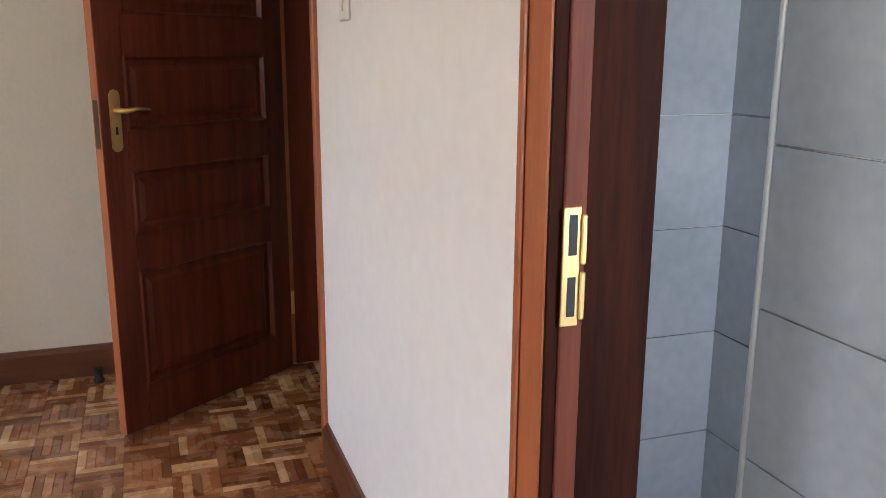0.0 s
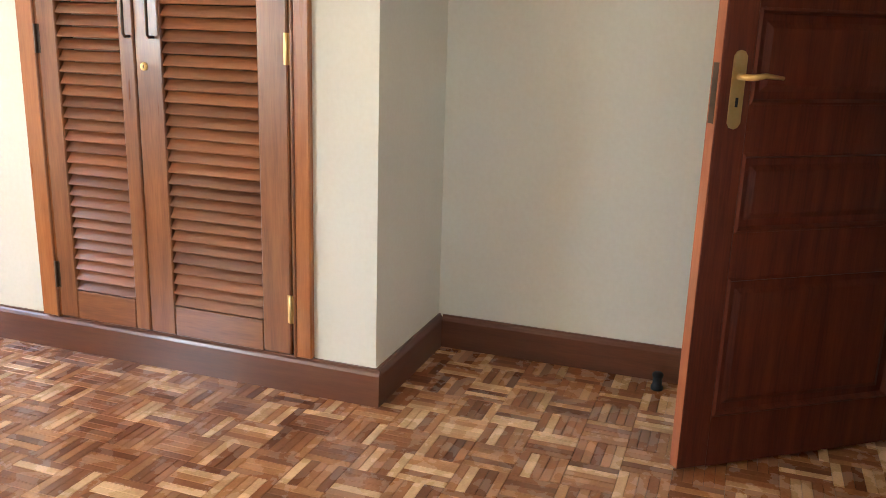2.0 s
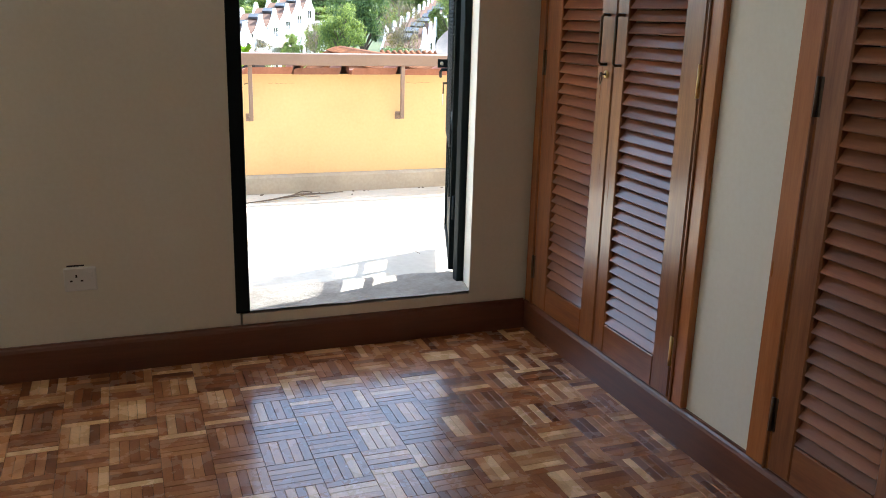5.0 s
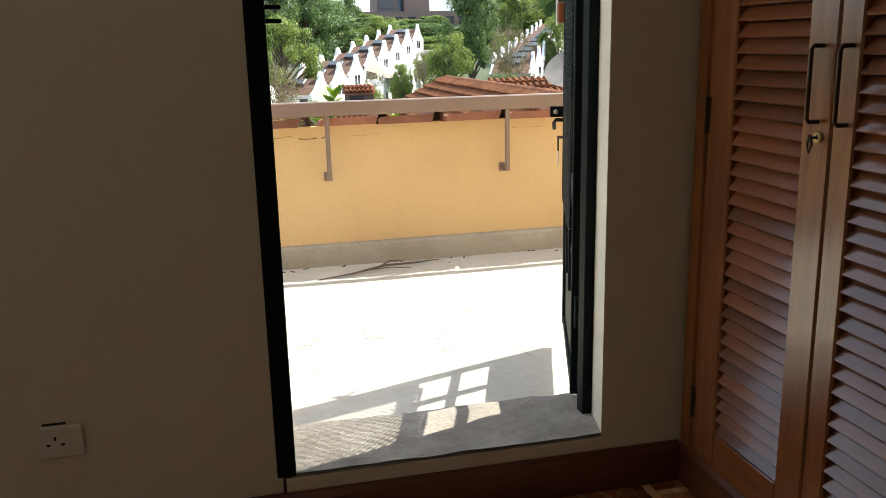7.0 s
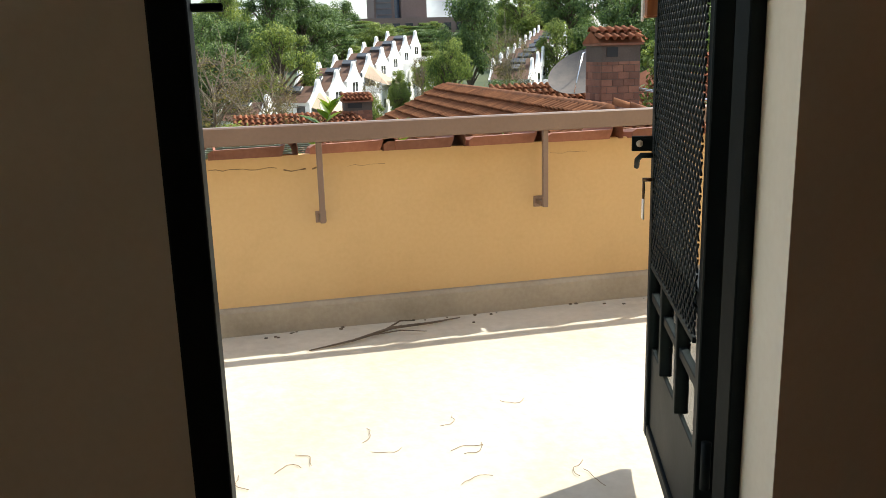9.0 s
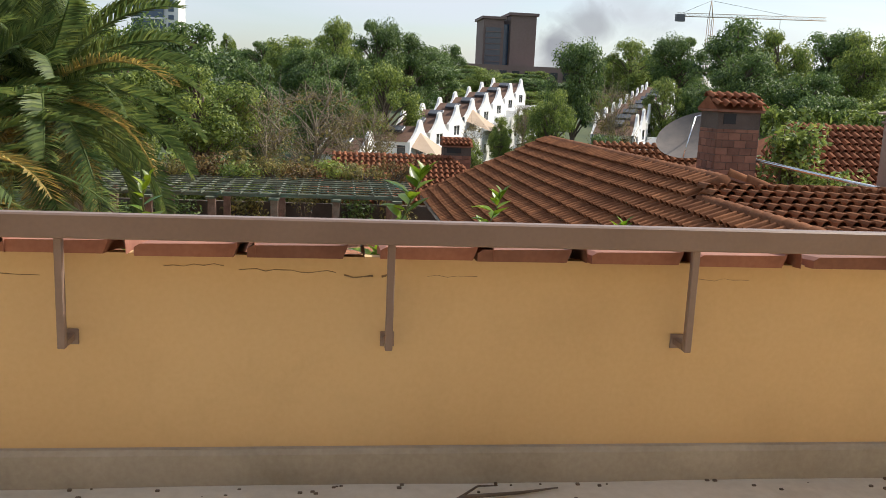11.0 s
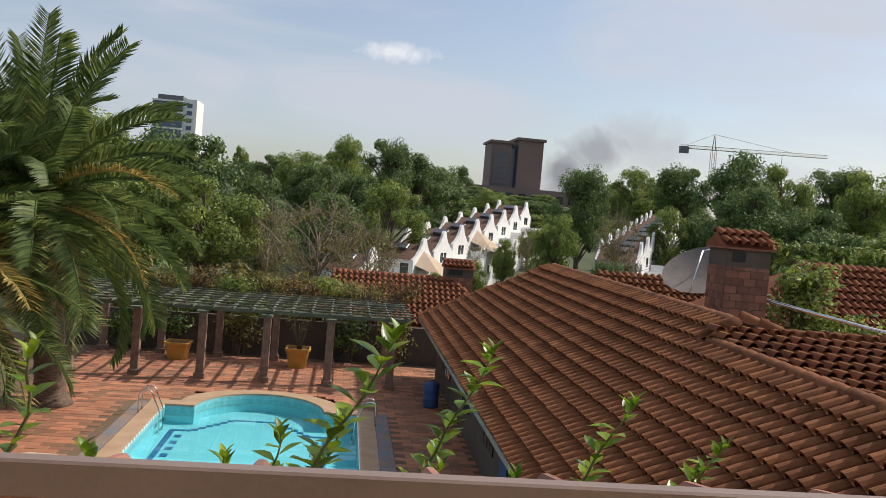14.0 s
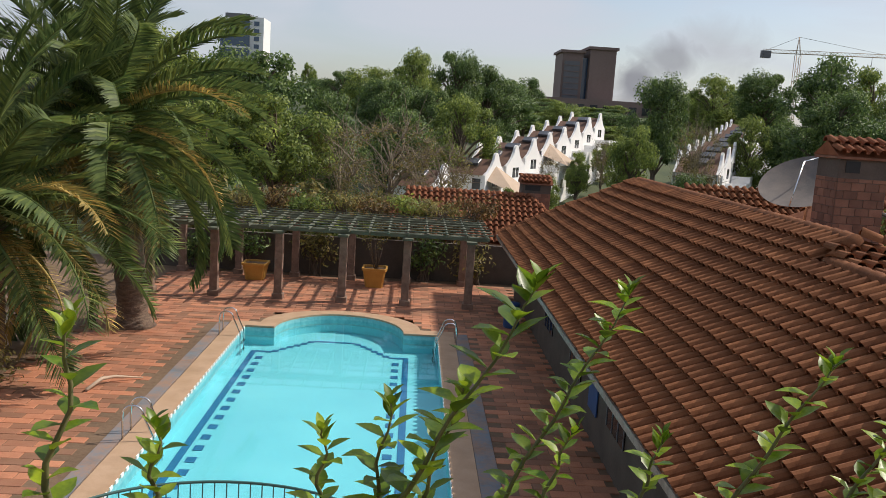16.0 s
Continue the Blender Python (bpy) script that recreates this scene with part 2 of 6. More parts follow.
AWNING = mat("awning_canvas", (0.46, 0.34, 0.24), (0.54, 0.41, 0.3), 0.8, 1, 20, 0.1)
ROWROOF = mat("row_roof_clay", (0.105, 0.055, 0.036), (0.17, 0.092, 0.06), 0.85, 0.8, 6, 0.3, dirt=0.4, dist=0.03)
SOLAR = mat("solar_panel", (0.07, 0.075, 0.085), (0.11, 0.115, 0.125), 0.25, 1, 10, 0)
TOWERBROWN = mat("tower_stone", (0.17, 0.115, 0.098), (0.215, 0.15, 0.13), 0.7, 0.05, 1, 0)
TOWERGLASS = mat("tower_glass", (0.03, 0.06, 0.11), (0.05, 0.09, 0.15), 0.15, 0.05, 1, 0, spec=0.8)
TOWERGREY = mat("tower_grey", (0.10, 0.10, 0.11), (0.15, 0.15, 0.16), 0.5, 0.05, 1, 0)
CRANEPAINT = mat("crane_paint", (0.45, 0.33, 0.22), (0.5, 0.38, 0.28), 0.6, 1, 10, 0)
DISHPAINT = mat("dish_mesh", (0.10, 0.088, 0.08), (0.17, 0.14, 0.12), 0.7, 2, 30, 0.1, dirt=0.4)
WINDARK = mat("window_dark", (0.015, 0.018, 0.02), (0.03, 0.034, 0.036), 0.08, 1, 10, 0)


def glassy(name, tint, ior=1.33, rough=0.02, bump=0.0):
    m = bpy.data.materials.new(name)
    m.use_nodes = True
    n, l = m.node_tree.nodes, m.node_tree.links
    n.remove(n["Principled BSDF"])
    tr, gl, fr, ms = n.new("ShaderNodeBsdfTransparent"), n.new("ShaderNodeBsdfGlossy"), n.new("ShaderNodeFresnel"), n.new("ShaderNodeMixShader")
    tr.inputs[0].default_value = (*tint, 1)
    gl.inputs["Roughness"].default_value = rough
    fr.inputs[0].default_value = ior
    if bump:
        nz, bp = n.new("ShaderNodeTexNoise"), n.new("ShaderNodeBump")
        nz.inputs["Scale"].default_value = 2.5
        bp.inputs["Strength"].default_value, bp.inputs["Distance"].default_value = bump, 0.02
        l.new(nz.outputs[0], bp.inputs["Height"])
        l.new(bp.outputs[0], gl.inputs["Normal"])
    l.new(fr.outputs[0], ms.inputs[0])
    l.new(tr.outputs[0], ms.inputs[1])
    l.new(gl.outputs[0], ms.inputs[2])
    l.new(ms.outputs[0], n["Material Output"].inputs[0])
    return m


GLASS = glassy("pane_glass", (0.9, 0.93, 0.92), 1.45)
WATER = glassy("pool_water", (0.72, 0.95, 0.97), 1.33, 0.03, 0.25)


# ---- mesh tools ----
class Geo:
    """Gathers points and faces of one mesh."""
    def __init__(self):
        self.v, self.f, self.smooth = [], [], []

    def add(self, verts, faces, smooth=False):
        k = len(self.v)
        self.v += [tuple(p) for p in verts]
        self.f += [tuple(i + k for i in f) for f in faces]
        self.smooth += [smooth] * len(faces)
        return self

    def box(self, x0, y0, z0, x1, y1, z1, c=0.0, m=None):
        """A box, with its edges cut by c."""
        if c <= 0:
            vs = [(x, y, z) for x in (x0, x1) for y in (y0, y1) for z in (z0, z1)]
            fs = [(0, 1, 3, 2), (4, 6, 7, 5), (0, 4, 5, 1), (2, 3, 7, 6), (0, 2, 6, 4), (1, 5, 7, 3)]
        else:
            lo, hi, vs, idx = (x0, y0, z0), (x1, y1, z1), [], {}
            for s in [(a, b, d) for a in (0, 1) for b in (0, 1) for d in (0, 1)]:
                for ax in range(3):
                    p = []
                    for k in range(3):
                        e = (lo, hi)[s[k]][k]
                        p.append(e if k == ax else e + (c if s[k] == 0 else -c))
                    idx[s, ax] = len(vs)
                    vs.append(tuple(p))
            fs = []
            for ax in range(3):
                o1, o2 = [k for k in range(3) if k != ax]
                for side in (0, 1):
                    q = []
                    for a, b in ((0, 0), (1, 0), (1, 1), (0, 1)):
                        s = [0, 0, 0]
                        s[ax], s[o1], s[o2] = side, a, b
                        q.append(idx[tuple(s), ax])
                    fs.append(tuple(q))
                for a in (0, 1):
                    for b in (0, 1):
                        s0, s1 = [0, 0, 0], [0, 0, 0]
                        s0[ax], s1[ax] = 0, 1
                        s0[o1] = s1[o1] = a
                        s0[o2] = s1[o2] = b
                        fs.append((idx[tuple(s0), o1], idx[tuple(s1), o1], idx[tuple(s1), o2], idx[tuple(s0), o2]))
            for s in [(a, b, d) for a in (0, 1) for b in (0, 1) for d in (0, 1)]:
                fs.append((idx[s, 0], idx[s, 1], idx[s, 2]))
        if m is not None:
            vs = [m @ Vector(p) for p in vs]
        return self.add(vs, fs)

    def tube(self, pts, r, seg=8, cap=True):
        """A round bar along pts; r is one radius or one for each point."""
        pts = [Vector(p) for p in pts]
        rs = r if isinstance(r, (list, tuple)) else [r] * len(pts)
        vs, fs = [], []
        prev = None
        for i, p in enumerate(pts):
            d = (pts[min(i + 1, len(pts) - 1)] - pts[max(i - 1, 0)]).normalized()
            if prev is None:
                a = d.orthogonal().normalized()
            else:
                a = (prev - d * prev.dot(d)).normalized()
            prev = a
            b = d.cross(a)
            for k in range(seg):
                th = 2 * math.pi * k / seg
                vs.append(p + (a * math.cos(th) + b * math.sin(th)) * rs[i])
        for i in range(len(pts) - 1):
            for k in range(seg):
                k2 = (k + 1) % seg
                fs.append((i * seg + k, i * seg + k2, (i + 1) * seg + k2, (i + 1) * seg + k))
        if cap:
            fs.append(tuple(range(seg - 1, -1, -1)))
            fs.append(tuple((len(pts) - 1) * seg + k for k in range(seg)))
        return self.add(vs, fs, True)

    def prism(self, poly, o, a, b, n, depth):
        """A flat outline poly of (s, t), laid at o along a and b, made depth thick along n."""
        o, a, b, n = Vector(o), Vector(a), Vector(b), Vector(n)
        k = len(poly)
        vs = [o + a * s + b * t for s, t in poly] + [o + a * s + b * t + n * depth for s, t in poly]
        fs = [tuple(range(k)), tuple(range(2 * k - 1, k - 1, -1))] + [(i, i + k, (i + 1) % k + k, (i + 1) % k) for i in range(k)]
        return self.add(vs, fs)

    def lathe(self, prof, o, seg=20):
        vs, fs = [], []
        for r, z in prof:
            for k in range(seg):
                th = 2 * math.pi * k / seg
                vs.append((o[0] + r * math.cos(th), o[1] + r * math.sin(th), o[2] + z))
        for i in range(len(prof) - 1):
            for k in range(seg):
                k2 = (k + 1) % seg
                fs.append((i * seg + k, i * seg + k2, (i + 1) * seg + k2, (i + 1) * seg + k))
        return self.add(vs, fs, True)

    def mesh(self, name, material):
        me = bpy.data.meshes.new(name)
        me.from_pydata(self.v, [], self.f)
        me.polygons.foreach_set("use_smooth", self.smooth)
        bm = bmesh.new()
        bm.from_mesh(me)
        if len(bm.faces) < 60000:
            bmesh.ops.recalc_face_normals(bm, faces=bm.faces)
        bm.to_mesh(me)
        bm.free()
        me.materials.append(material)
        return me


def part(name, geo, material, parent, label=""):
    me = geo if isinstance(geo, bpy.types.Mesh) else geo.mesh(name, material)
    ob = new(name, me)
    ob.parent = parent
    if parent.parent is None:
        ob.matrix_parent_inverse = parent.matrix_basis.inverted()
    return tagged(ob, label)


def thing(name, label, category, at=(0, 0, 0), group="", kind=""):
    ob = new(name)
    ob.location = at
    ob.empty_display_size = 0.1
    return tagged(ob, label, category, group, kind)


def structure(name, geo, material, label=""):
    return tagged(new(name, geo.mesh(name, material)), label, "", "", "structure")


def frame_matrix(o, a, b, n):
    m = Matrix.Identity(4)
    for i, c in enumerate((Vector(a), Vector(b), Vector(n), Vector(o))):
        m.col[i][:3] = c
    return m

# ---- the room ----
H = 2.6
BB = 0.135
structure("floor", Geo().box(-4.2, -4.75, -0.25, 0.75, 0.0, -0.012), DARK, "dark screed under the parquet")
structure("wall_north_1", Geo().box(-4.2, 0, -0.25, -3.95, 0.25, H).box(-2.5, 0, -0.25, -1.27, 0.14, H).box(-2.5, 0.14, -0.25, -1.32, 0.25, H).box(-3.95, 0, -0.25, -2.5, 0.25, 0.95).box(-3.95, 0, 2.15, -2.5, 0.25, H), PLASTER, "cream plastered wall")
structure("wall_north_2", Geo().prism([(-0.284, 0), (0.75, 0), (0.75, 0.25), (-0.232, 0.25)], (0, 0, -0.25), (1, 0, 0), (0, 1, 0), (0, 0, 1), H + 0.25), PLASTER, "cream plastered wall beside the balcony door")
structure("wall_north_3", Geo().box(-1.27, 0.002, 2.15, -0.235, 0.14, H).box(-1.32, 0.14, 2.15, -0.235, 0.25, H), PLASTER, "cream plaster over the balcony door")
structure("wall_north_4", Geo().box(-1.262, 0, -0.25, -0.284, 0.05, 0.178), PLASTER, "cream plaster under the door sill")
structure("wall_west", Geo().box(-4.4, -4.75, -0.25, -4.2, 0.25, H), PLASTER, "cream plastered wall")
structure("wall_east", Geo().box(0.63, -4.56, -0.25, 0.75, -2.9, H), PLASTER, "cream plastered wall of the recess")
structure("wall_closet_back", Geo().box(0.62, -2.8, -0.25, 0.75, 0, H), PLASTER, "plain wall behind the wardrobes")
structure("wall_closet_end", Geo().box(0.03, -2.9, -0.25, 0.75, -2.8, H), PLASTER, "cream plastered side of the wardrobe recess")
structure("wall_closet_strip", Geo().box(0, -2.9, -0.25, 0.03, -2.667, H), PLASTER, "cream plaster strip beside the wardrobe")
structure("wall_closet_pier", Geo().box(0, -1.495, -0.25, 0.06, -1.185, H), PLASTER, "cream plaster pier between the wardrobes")
structure("wall_closet_head", Geo().box(0.002, -2.667, 2.12, 0.06, -1.495, H), PLASTER, "cream plaster over a wardrobe")
structure("wall_closet_head_2", Geo().box(0.002, -1.185, 2.12, 0.06, 0, H), PLASTER, "cream plaster over a wardrobe")
structure("wall_south_1", Geo().box(-1.99, -4.74, -0.25, -0.42, -4.56, H), WHITEWASH, "white plastered wall between two doors")
structure("wall_south_2", Geo().box(-0.42, -4.74, 2.1, 0.53, -4.56, H), PLASTER, "plaster over the entrance door")
structure("wall_south_3", Geo().box(0.53, -4.74, -0.25, 0.75, -4.562, H), PLASTER, "plaster beside the entrance door")
structure("wall_south_4", Geo().box(-2.9, -4.74, 2.1, -1.99, -4.56, H), PLASTER, "plaster over the bathroom door")
structure("wall_south_5", Geo().box(-4.2, -4.74, -0.25, -2.9, -4.56, H), PLASTER, "cream plastered wall")
structure("ceiling", Geo().box(-4.4, -6.4, H, 0.75, 0.25, H + 0.2), PLASTER, "plain white ceiling")

# fill lamp in an added, unseen wall opening, to brighten the room
rw = bpy.data.lights.new("room_fill", "AREA")
rw.shape, rw.size, rw.size_y, rw.energy, rw.color = "RECTANGLE", 1.4, 1.15, 2.2, (0.93, 0.97, 1.0)
rwo = new("room_fill_light", rw)
rwo.matrix_world = look((-3.22, 0.12, 1.55), (-3.0, -4.0, 1.2))

# baseboards of dark red wood, with a rounded top
def baseboard(name, x0, y0, x1, y1, t=0.02):
    g = Geo()
    d = Vector((x1 - x0, y1 - y0, 0))
    n = Vector((-d.y, d.x, 0)).normalized()
    g.prism([(0, 0), (t, 0), (t, BB - 0.022), (t * 0.75, BB - 0.012), (t * 0.45, BB - 0.006), (t * 0.4, BB), (0, BB)],
            (x0, y0, 0), n, (0, 0, 1), d.normalized(), d.length)
    return structure(name, g, WOOD_X if abs(d.x) > abs(d.y) else WOOD_B, "dark red varnished wooden baseboard")

WOOD_B = mat("mahogany_skirting", (0.105, 0.033, 0.015), (0.165, 0.054, 0.023), 0.35, 5, 30, 0.1, stretch=(6, 0.5, 6), coat=0.4)
baseboard("baseboard_1", -0.02, 0.0, -4.2, 0.0)
baseboard("baseboard_2", 0.0, -2.92, 0.0, 0.0)
baseboard("baseboard_3", 0.63, -2.9, -0.0, -2.9)
baseboard("baseboard_4", 0.63, -4.56, 0.63, -2.92)
baseboard("baseboard_5", -1.992, -4.56, -0.462, -4.56)
baseboard("baseboard_6", -4.2, 0.0, -4.2, -4.56)

# stone door sill, chipped, and the reveal behind it
g = Geo()
rnd = random.Random(4)
nx, ny = 26, 10
for j in range(ny + 1):
    for i in range(nx + 1):
        x = -1.262 + 1.03 * i / nx
        y = 0.002 + 0.36 * j / ny
        z = 0.19 + noise.noise((x * 9, y * 9, 1)) * 0.006 - max(0, y - 0.26) ** 1.2 * 0.25
        if j in (0, ny):
            y += noise.noise((x * 14, 3, 0)) * 0.012 * (1 if j else 0)
        g.v.append((x, y, z))
for j in range(ny):
    for i in range(nx):
        a = j * (nx + 1) + i
        g.f.append((a, a + 1, a + nx + 2, a + nx + 1))
        g.smooth.append(True)
g.box(-1.262, 0.05, -0.05, -0.284, 0.355, 0.172).box(-1.32, 0.142, -0.05, -1.263, 0.355, 0.184)
structure("door_sill", g, SILLSTONE, "chipped grey stone sill of the balcony door")

# wardrobes: casing, two louvred leaves each
def wardrobe(y0, y1, edges, lock_y, lock_z, hand, key):
    """A built-in wardrobe between y0 (far from the balcony) and y1; edges: where its leaves and their louvres begin and end."""
    e0, e1, e2, mid, e4, e5, e6 = edges
    w = thing("wardrobe", "built-in wardrobe with two varnished louvred doors" + (", key in lock" if key else ""), "wardrobe", (0, (y0 + y1) / 2, BB), "built-in wardrobes")
    zt = 2.12
    # near-black boards paint the shade seen between the slats
    part("body", Geo().box(0.02, y0 + 0.01, 0.0, 0.60, y1 - 0.005, 0.12).box(0.56, y0 + 0.01, 0.12, 0.60, y1 - 0.005, zt), DARK, w, "wardrobe inside, shade behind the louvres put into its colour")
    for a, b in ((y0, e0 - 0.003), (e6 + 0.003, y1)):
        part("casing", Geo().box(-0.022, a, BB, 0.05, b, zt, 0.005), CASING_W, w)
    part("casing", Geo().box(-0.022, e0 - 0.003, zt - 0.05, 0.05, e6 + 0.003, zt, 0.005), WOOD_Y, w)
    for y in (e0 - 0.02, e6 + 0.008):
        part("casing_bead", Geo().box(-0.029, y, BB, -0.015, y + 0.012, zt - 0.05, 0.004), WOOD_Z, w)
    for k, (a, sa, sb, b) in enumerate(((e0, e1, e2, mid - 0.002), (mid + 0.002, e4, e5, e6))):
        zb, zz = 0.142, zt - 0.055
        leaf = part("door", Geo().box(-0.026, a, zb, 0.008, sa, zz, 0.005), WOOD_Z, w, "varnished louvred wooden door leaf")
        part("stile", Geo().box(-0.026, sb, zb, 0.008, b, zz, 0.005), WOOD_Z, leaf)
        part("bottom_rail", Geo().box(-0.0255, sa, zb, 0.0075, sb, zb + 0.112, 0.003), WOOD_Y, leaf)
        part("top_rail", Geo().box(-0.0255, sa, zz - 0.09, 0.0075, sb, zz, 0.003), WOOD_Y, leaf)
        # louvre blades, outer edge low
        sg = Geo()
        sg.prism([(-0.024, -0.014), (-0.021, -0.0175), (-0.017, -0.017), (0.006, 0.016), (0.004, 0.02), (0.0, 0.019)], (0, 0, 0), (1, 0, 0), (0, 0, 1), (0, 1, 0), sb - sa)
        me = sg.mesh("slat", SLAT)
        z = zb + 0.132
        rr = random.Random(int(a * 1000) + 7)
        while z < zz - 0.1:
            s = part("slat", me, SLAT, leaf)
            s.matrix_basis = Matrix.Translation((0, sa, z)) @ Matrix.Rotation(rr.uniform(-0.05, 0.05), 4, "Y")
            z += 0.0405
        # hinges on the outer stile
        hy = a - 0.002 if k == 0 else b + 0.002
        for hz in (0.26, 1.13, 1.85):
            hg = part("hinge", Geo().tube([(-0.031, hy, hz), (-0.031, hy, hz + 0.1)], 0.0055, 8), BRASS if k == 0 else BRONZE, leaf)
            part("hinge_plate", Geo().box(-0.0275, hy - 0.014, hz, -0.0262, hy + 0.014, hz + 0.1), BRASS if k == 0 else BRONZE, hg)
        # bow handle near the meeting stile
        hy = hand[k]
        part("handle", Geo().tube([(-0.024, hy, 1.2), (-0.05, hy, 1.2), (-0.057, hy, 1.207), (-0.057, hy, 1.362), (-0.05, hy, 1.37), (-0.024, hy, 1.37)], 0.0055, 8), BRONZE, leaf, "dark bronze bow handle")
    lock = part("lock", Geo().tube([(-0.024, lock_y, lock_z), (-0.031, lock_y, lock_z)], 0.014, 14), BRASS, w, "small round brass lock")
    part("keyway", Geo().box(-0.0322, lock_y - 0.0015, lock_z - 0.006, -0.0308, lock_y + 0.0015, lock_z + 0.006), BLACK, lock)
    if key:
        part("key", Geo().tube([(-0.031, lock_y, lock_z), (-0.05, lock_y, lock_z)], 0.003, 6).tube([(-0.05, lock_y, lock_z + 0.007), (-0.052, lock_y + 0.006, lock_z - 0.015), (-0.05, lock_y, lock_z - 0.035), (-0.048, lock_y - 0.006, lock_z - 0.015), (-0.05, lock_y, lock_z + 0.007)], 0.003, 6), BRONZE, lock, "dark metal key in the lock")
    return w

CASING_W = mat("casing_varnished", (0.33, 0.10, 0.022), (0.47, 0.17, 0.045), 0.3, 4, 30, 0.1, stretch=(6, 6, 0.5), coat=0.5)
wardrobe(-1.185, -0.02, (-1.11, -1.01, -0.695, -0.62, -0.515, -0.22, -0.10), -0.58, 1.165, (-0.668, -0.572), True)
wardrobe(-2.667, -1.495, (-2.592, -2.48, -2.115, -2.005, -1.94, -1.675, -1.59), -2.042, 1.102, (-2.085, -1.987), False)

# ---- entrance door ----
def panel_door(name, label, hinge, yaw, width, height, flip, rows, handle_z):
    """A panelled leaf hinged at a point; it runs along +x of its own frame, its seen face at -y * flip."""
    d = thing(name, label, "door", hinge)
    th, st = 0.04, 0.1
    M0 = Matrix.Translation(hinge) @ Matrix.Rotation(radians(yaw), 4, "Z")
    def P(nm, geo, material, par, lab=""):
        geo.v = [tuple(M0 @ Vector(p)) for p in geo.v]
        return part(nm, geo, material, par, lab)
    zb = 0.012
    body = Geo().box(0, -th / 2, zb, st, th / 2, height, 0.003).box(width - st, -th / 2, zb, width, th / 2, height, 0.003)
    edges = [zb] + [v for r in rows for v in r] + [height]
    for i in range(0, len(edges), 2):
        body.box(st, -th / 2, edges[i], width - st, th / 2, edges[i + 1])
    leaf = P("leaf", body, DOORWOOD, d, "dark red stained panelled wooden leaf")
    for a, b in rows:
        g = Geo()
        x0, x1, c = st, width - st, 0.035
        for s in (-1, 1):
            yo, yi, ym = s * (th / 2 - 0.001), s * (th / 2 - 0.014), s * (th / 2 - 0.005)
            rings = [(0, yo), (0.008, yo + s * 0.005), (0.016, yi), (c, yi), (c + 0.018, ym)]
            vs = []
            for o, y in rings:
                vs += [(x0 + o, y, a + o), (x1 - o, y, a + o), (x1 - o, y, b - o), (x0 + o, y, b - o)]
            fs = [(4 * i + k, 4 * i + (k + 1) % 4, 4 * i + 4 + (k + 1) % 4, 4 * i + 4 + k) for i in range(4) for k in range(4)] + [(16, 17, 18, 19)]
            g.add(vs, fs)
        P("panel", g, DOORWOOD, leaf)
    for s in (-1, 1):
        y = s * th / 2
        hx = width - 0.055
        oct_ = [(-0.02, -0.088), (-0.012, -0.1), (0, -0.104), (0.012, -0.1), (0.02, -0.088), (0.02, 0.088), (0.012, 0.1), (0, 0.104), (-0.012, 0.1), (-0.02, 0.088)]
        pl = P("lock_plate", Geo().prism(oct_, (hx, y, handle_z), (1, 0, 0), (0, 0, 1), (0, s, 0), 0.005), BRASS, d, "polished brass lock plate")
        P("lever", Geo().tube([(hx, y, handle_z + 0.035), (hx, y + s * 0.045, handle_z + 0.035), (hx - 0.012, y + s * 0.052, handle_z + 0.035), (hx - 0.05, y + s * 0.05, handle_z + 0.04), (hx - 0.105, y + s * 0.05, handle_z + 0.034)], [0.009, 0.009, 0.009, 0.0075, 0.005], 10), BRASS, pl, "brass lever handle")
        P("keyhole", Geo().box(hx - 0.004, y + s * 0.003, handle_z - 0.045, hx + 0.004, y + s * 0.0065, handle_z - 0.02), BLACK, pl)
    P("leaf_edge", Geo().box(width - 0.0005, -th / 2 + 0.002, zb + 0.002, width + 0.0012, th / 2 - 0.002, height - 0.002), CASING, d, "paler reddish edge of the leaf")
    P("latch_face", Geo().box(width - 0.001, -0.012, handle_z - 0.09, width + 0.002, 0.012, handle_z + 0.07), BRONZE, d, "worn metal latch face")
    for hz in (0.25, height - 0.3):
        P("hinge", Geo().tube([(-0.006, flip * (th / 2 + 0.004), hz), (-0.006, flip * (th / 2 + 0.004), hz + 0.1)], 0.007, 8), BRASS, d)
    return d

ROWS = [(0.17, 0.60), (0.73, 0.955), (1.085, 1.34), (1.47, 1.70), (1.82, 1.95)]
yaw_e = math.degrees(math.atan2(-3.897 + 4.575, -0.062 - 0.445))
panel_door("entrance_door", "open dark red panelled wooden entrance door with brass handle", (0.445, -4.575, 0), yaw_e, 0.845, 2.05, 1, ROWS, 1.125)

def door_frame(name, x0, x1, y0, y1, h, w):
    """Casing and lining of a doorway in a wall between y0 and y1 (room side)."""
    d = tagged(new(name), "varnished reddish wooden door frame", "", "", "structure")
    for a, b in ((x0, x0 + w), (x1 - w, x1)):
        part("jamb", Geo().box(a, y0, 0, b, y1 + 0.016, h, 0.004), CASING, d)
    part("head", Geo().box(x0 + w, y0, h - w, x1 - w, y1 + 0.016, h, 0.004), CASING, d)
    part("stop_bead", Geo().box(x0 + w, y0 + 0.02, 0, x0 + w + 0.015, y1 - 0.05, h - w, 0.003), DOORWOOD, d)
    part("stop_bead", Geo().box(x1 - w - 0.015, y0 + 0.02, 0, x1 - w, y1 - 0.05, h - w, 0.003), DOORWOOD, d)
    return d

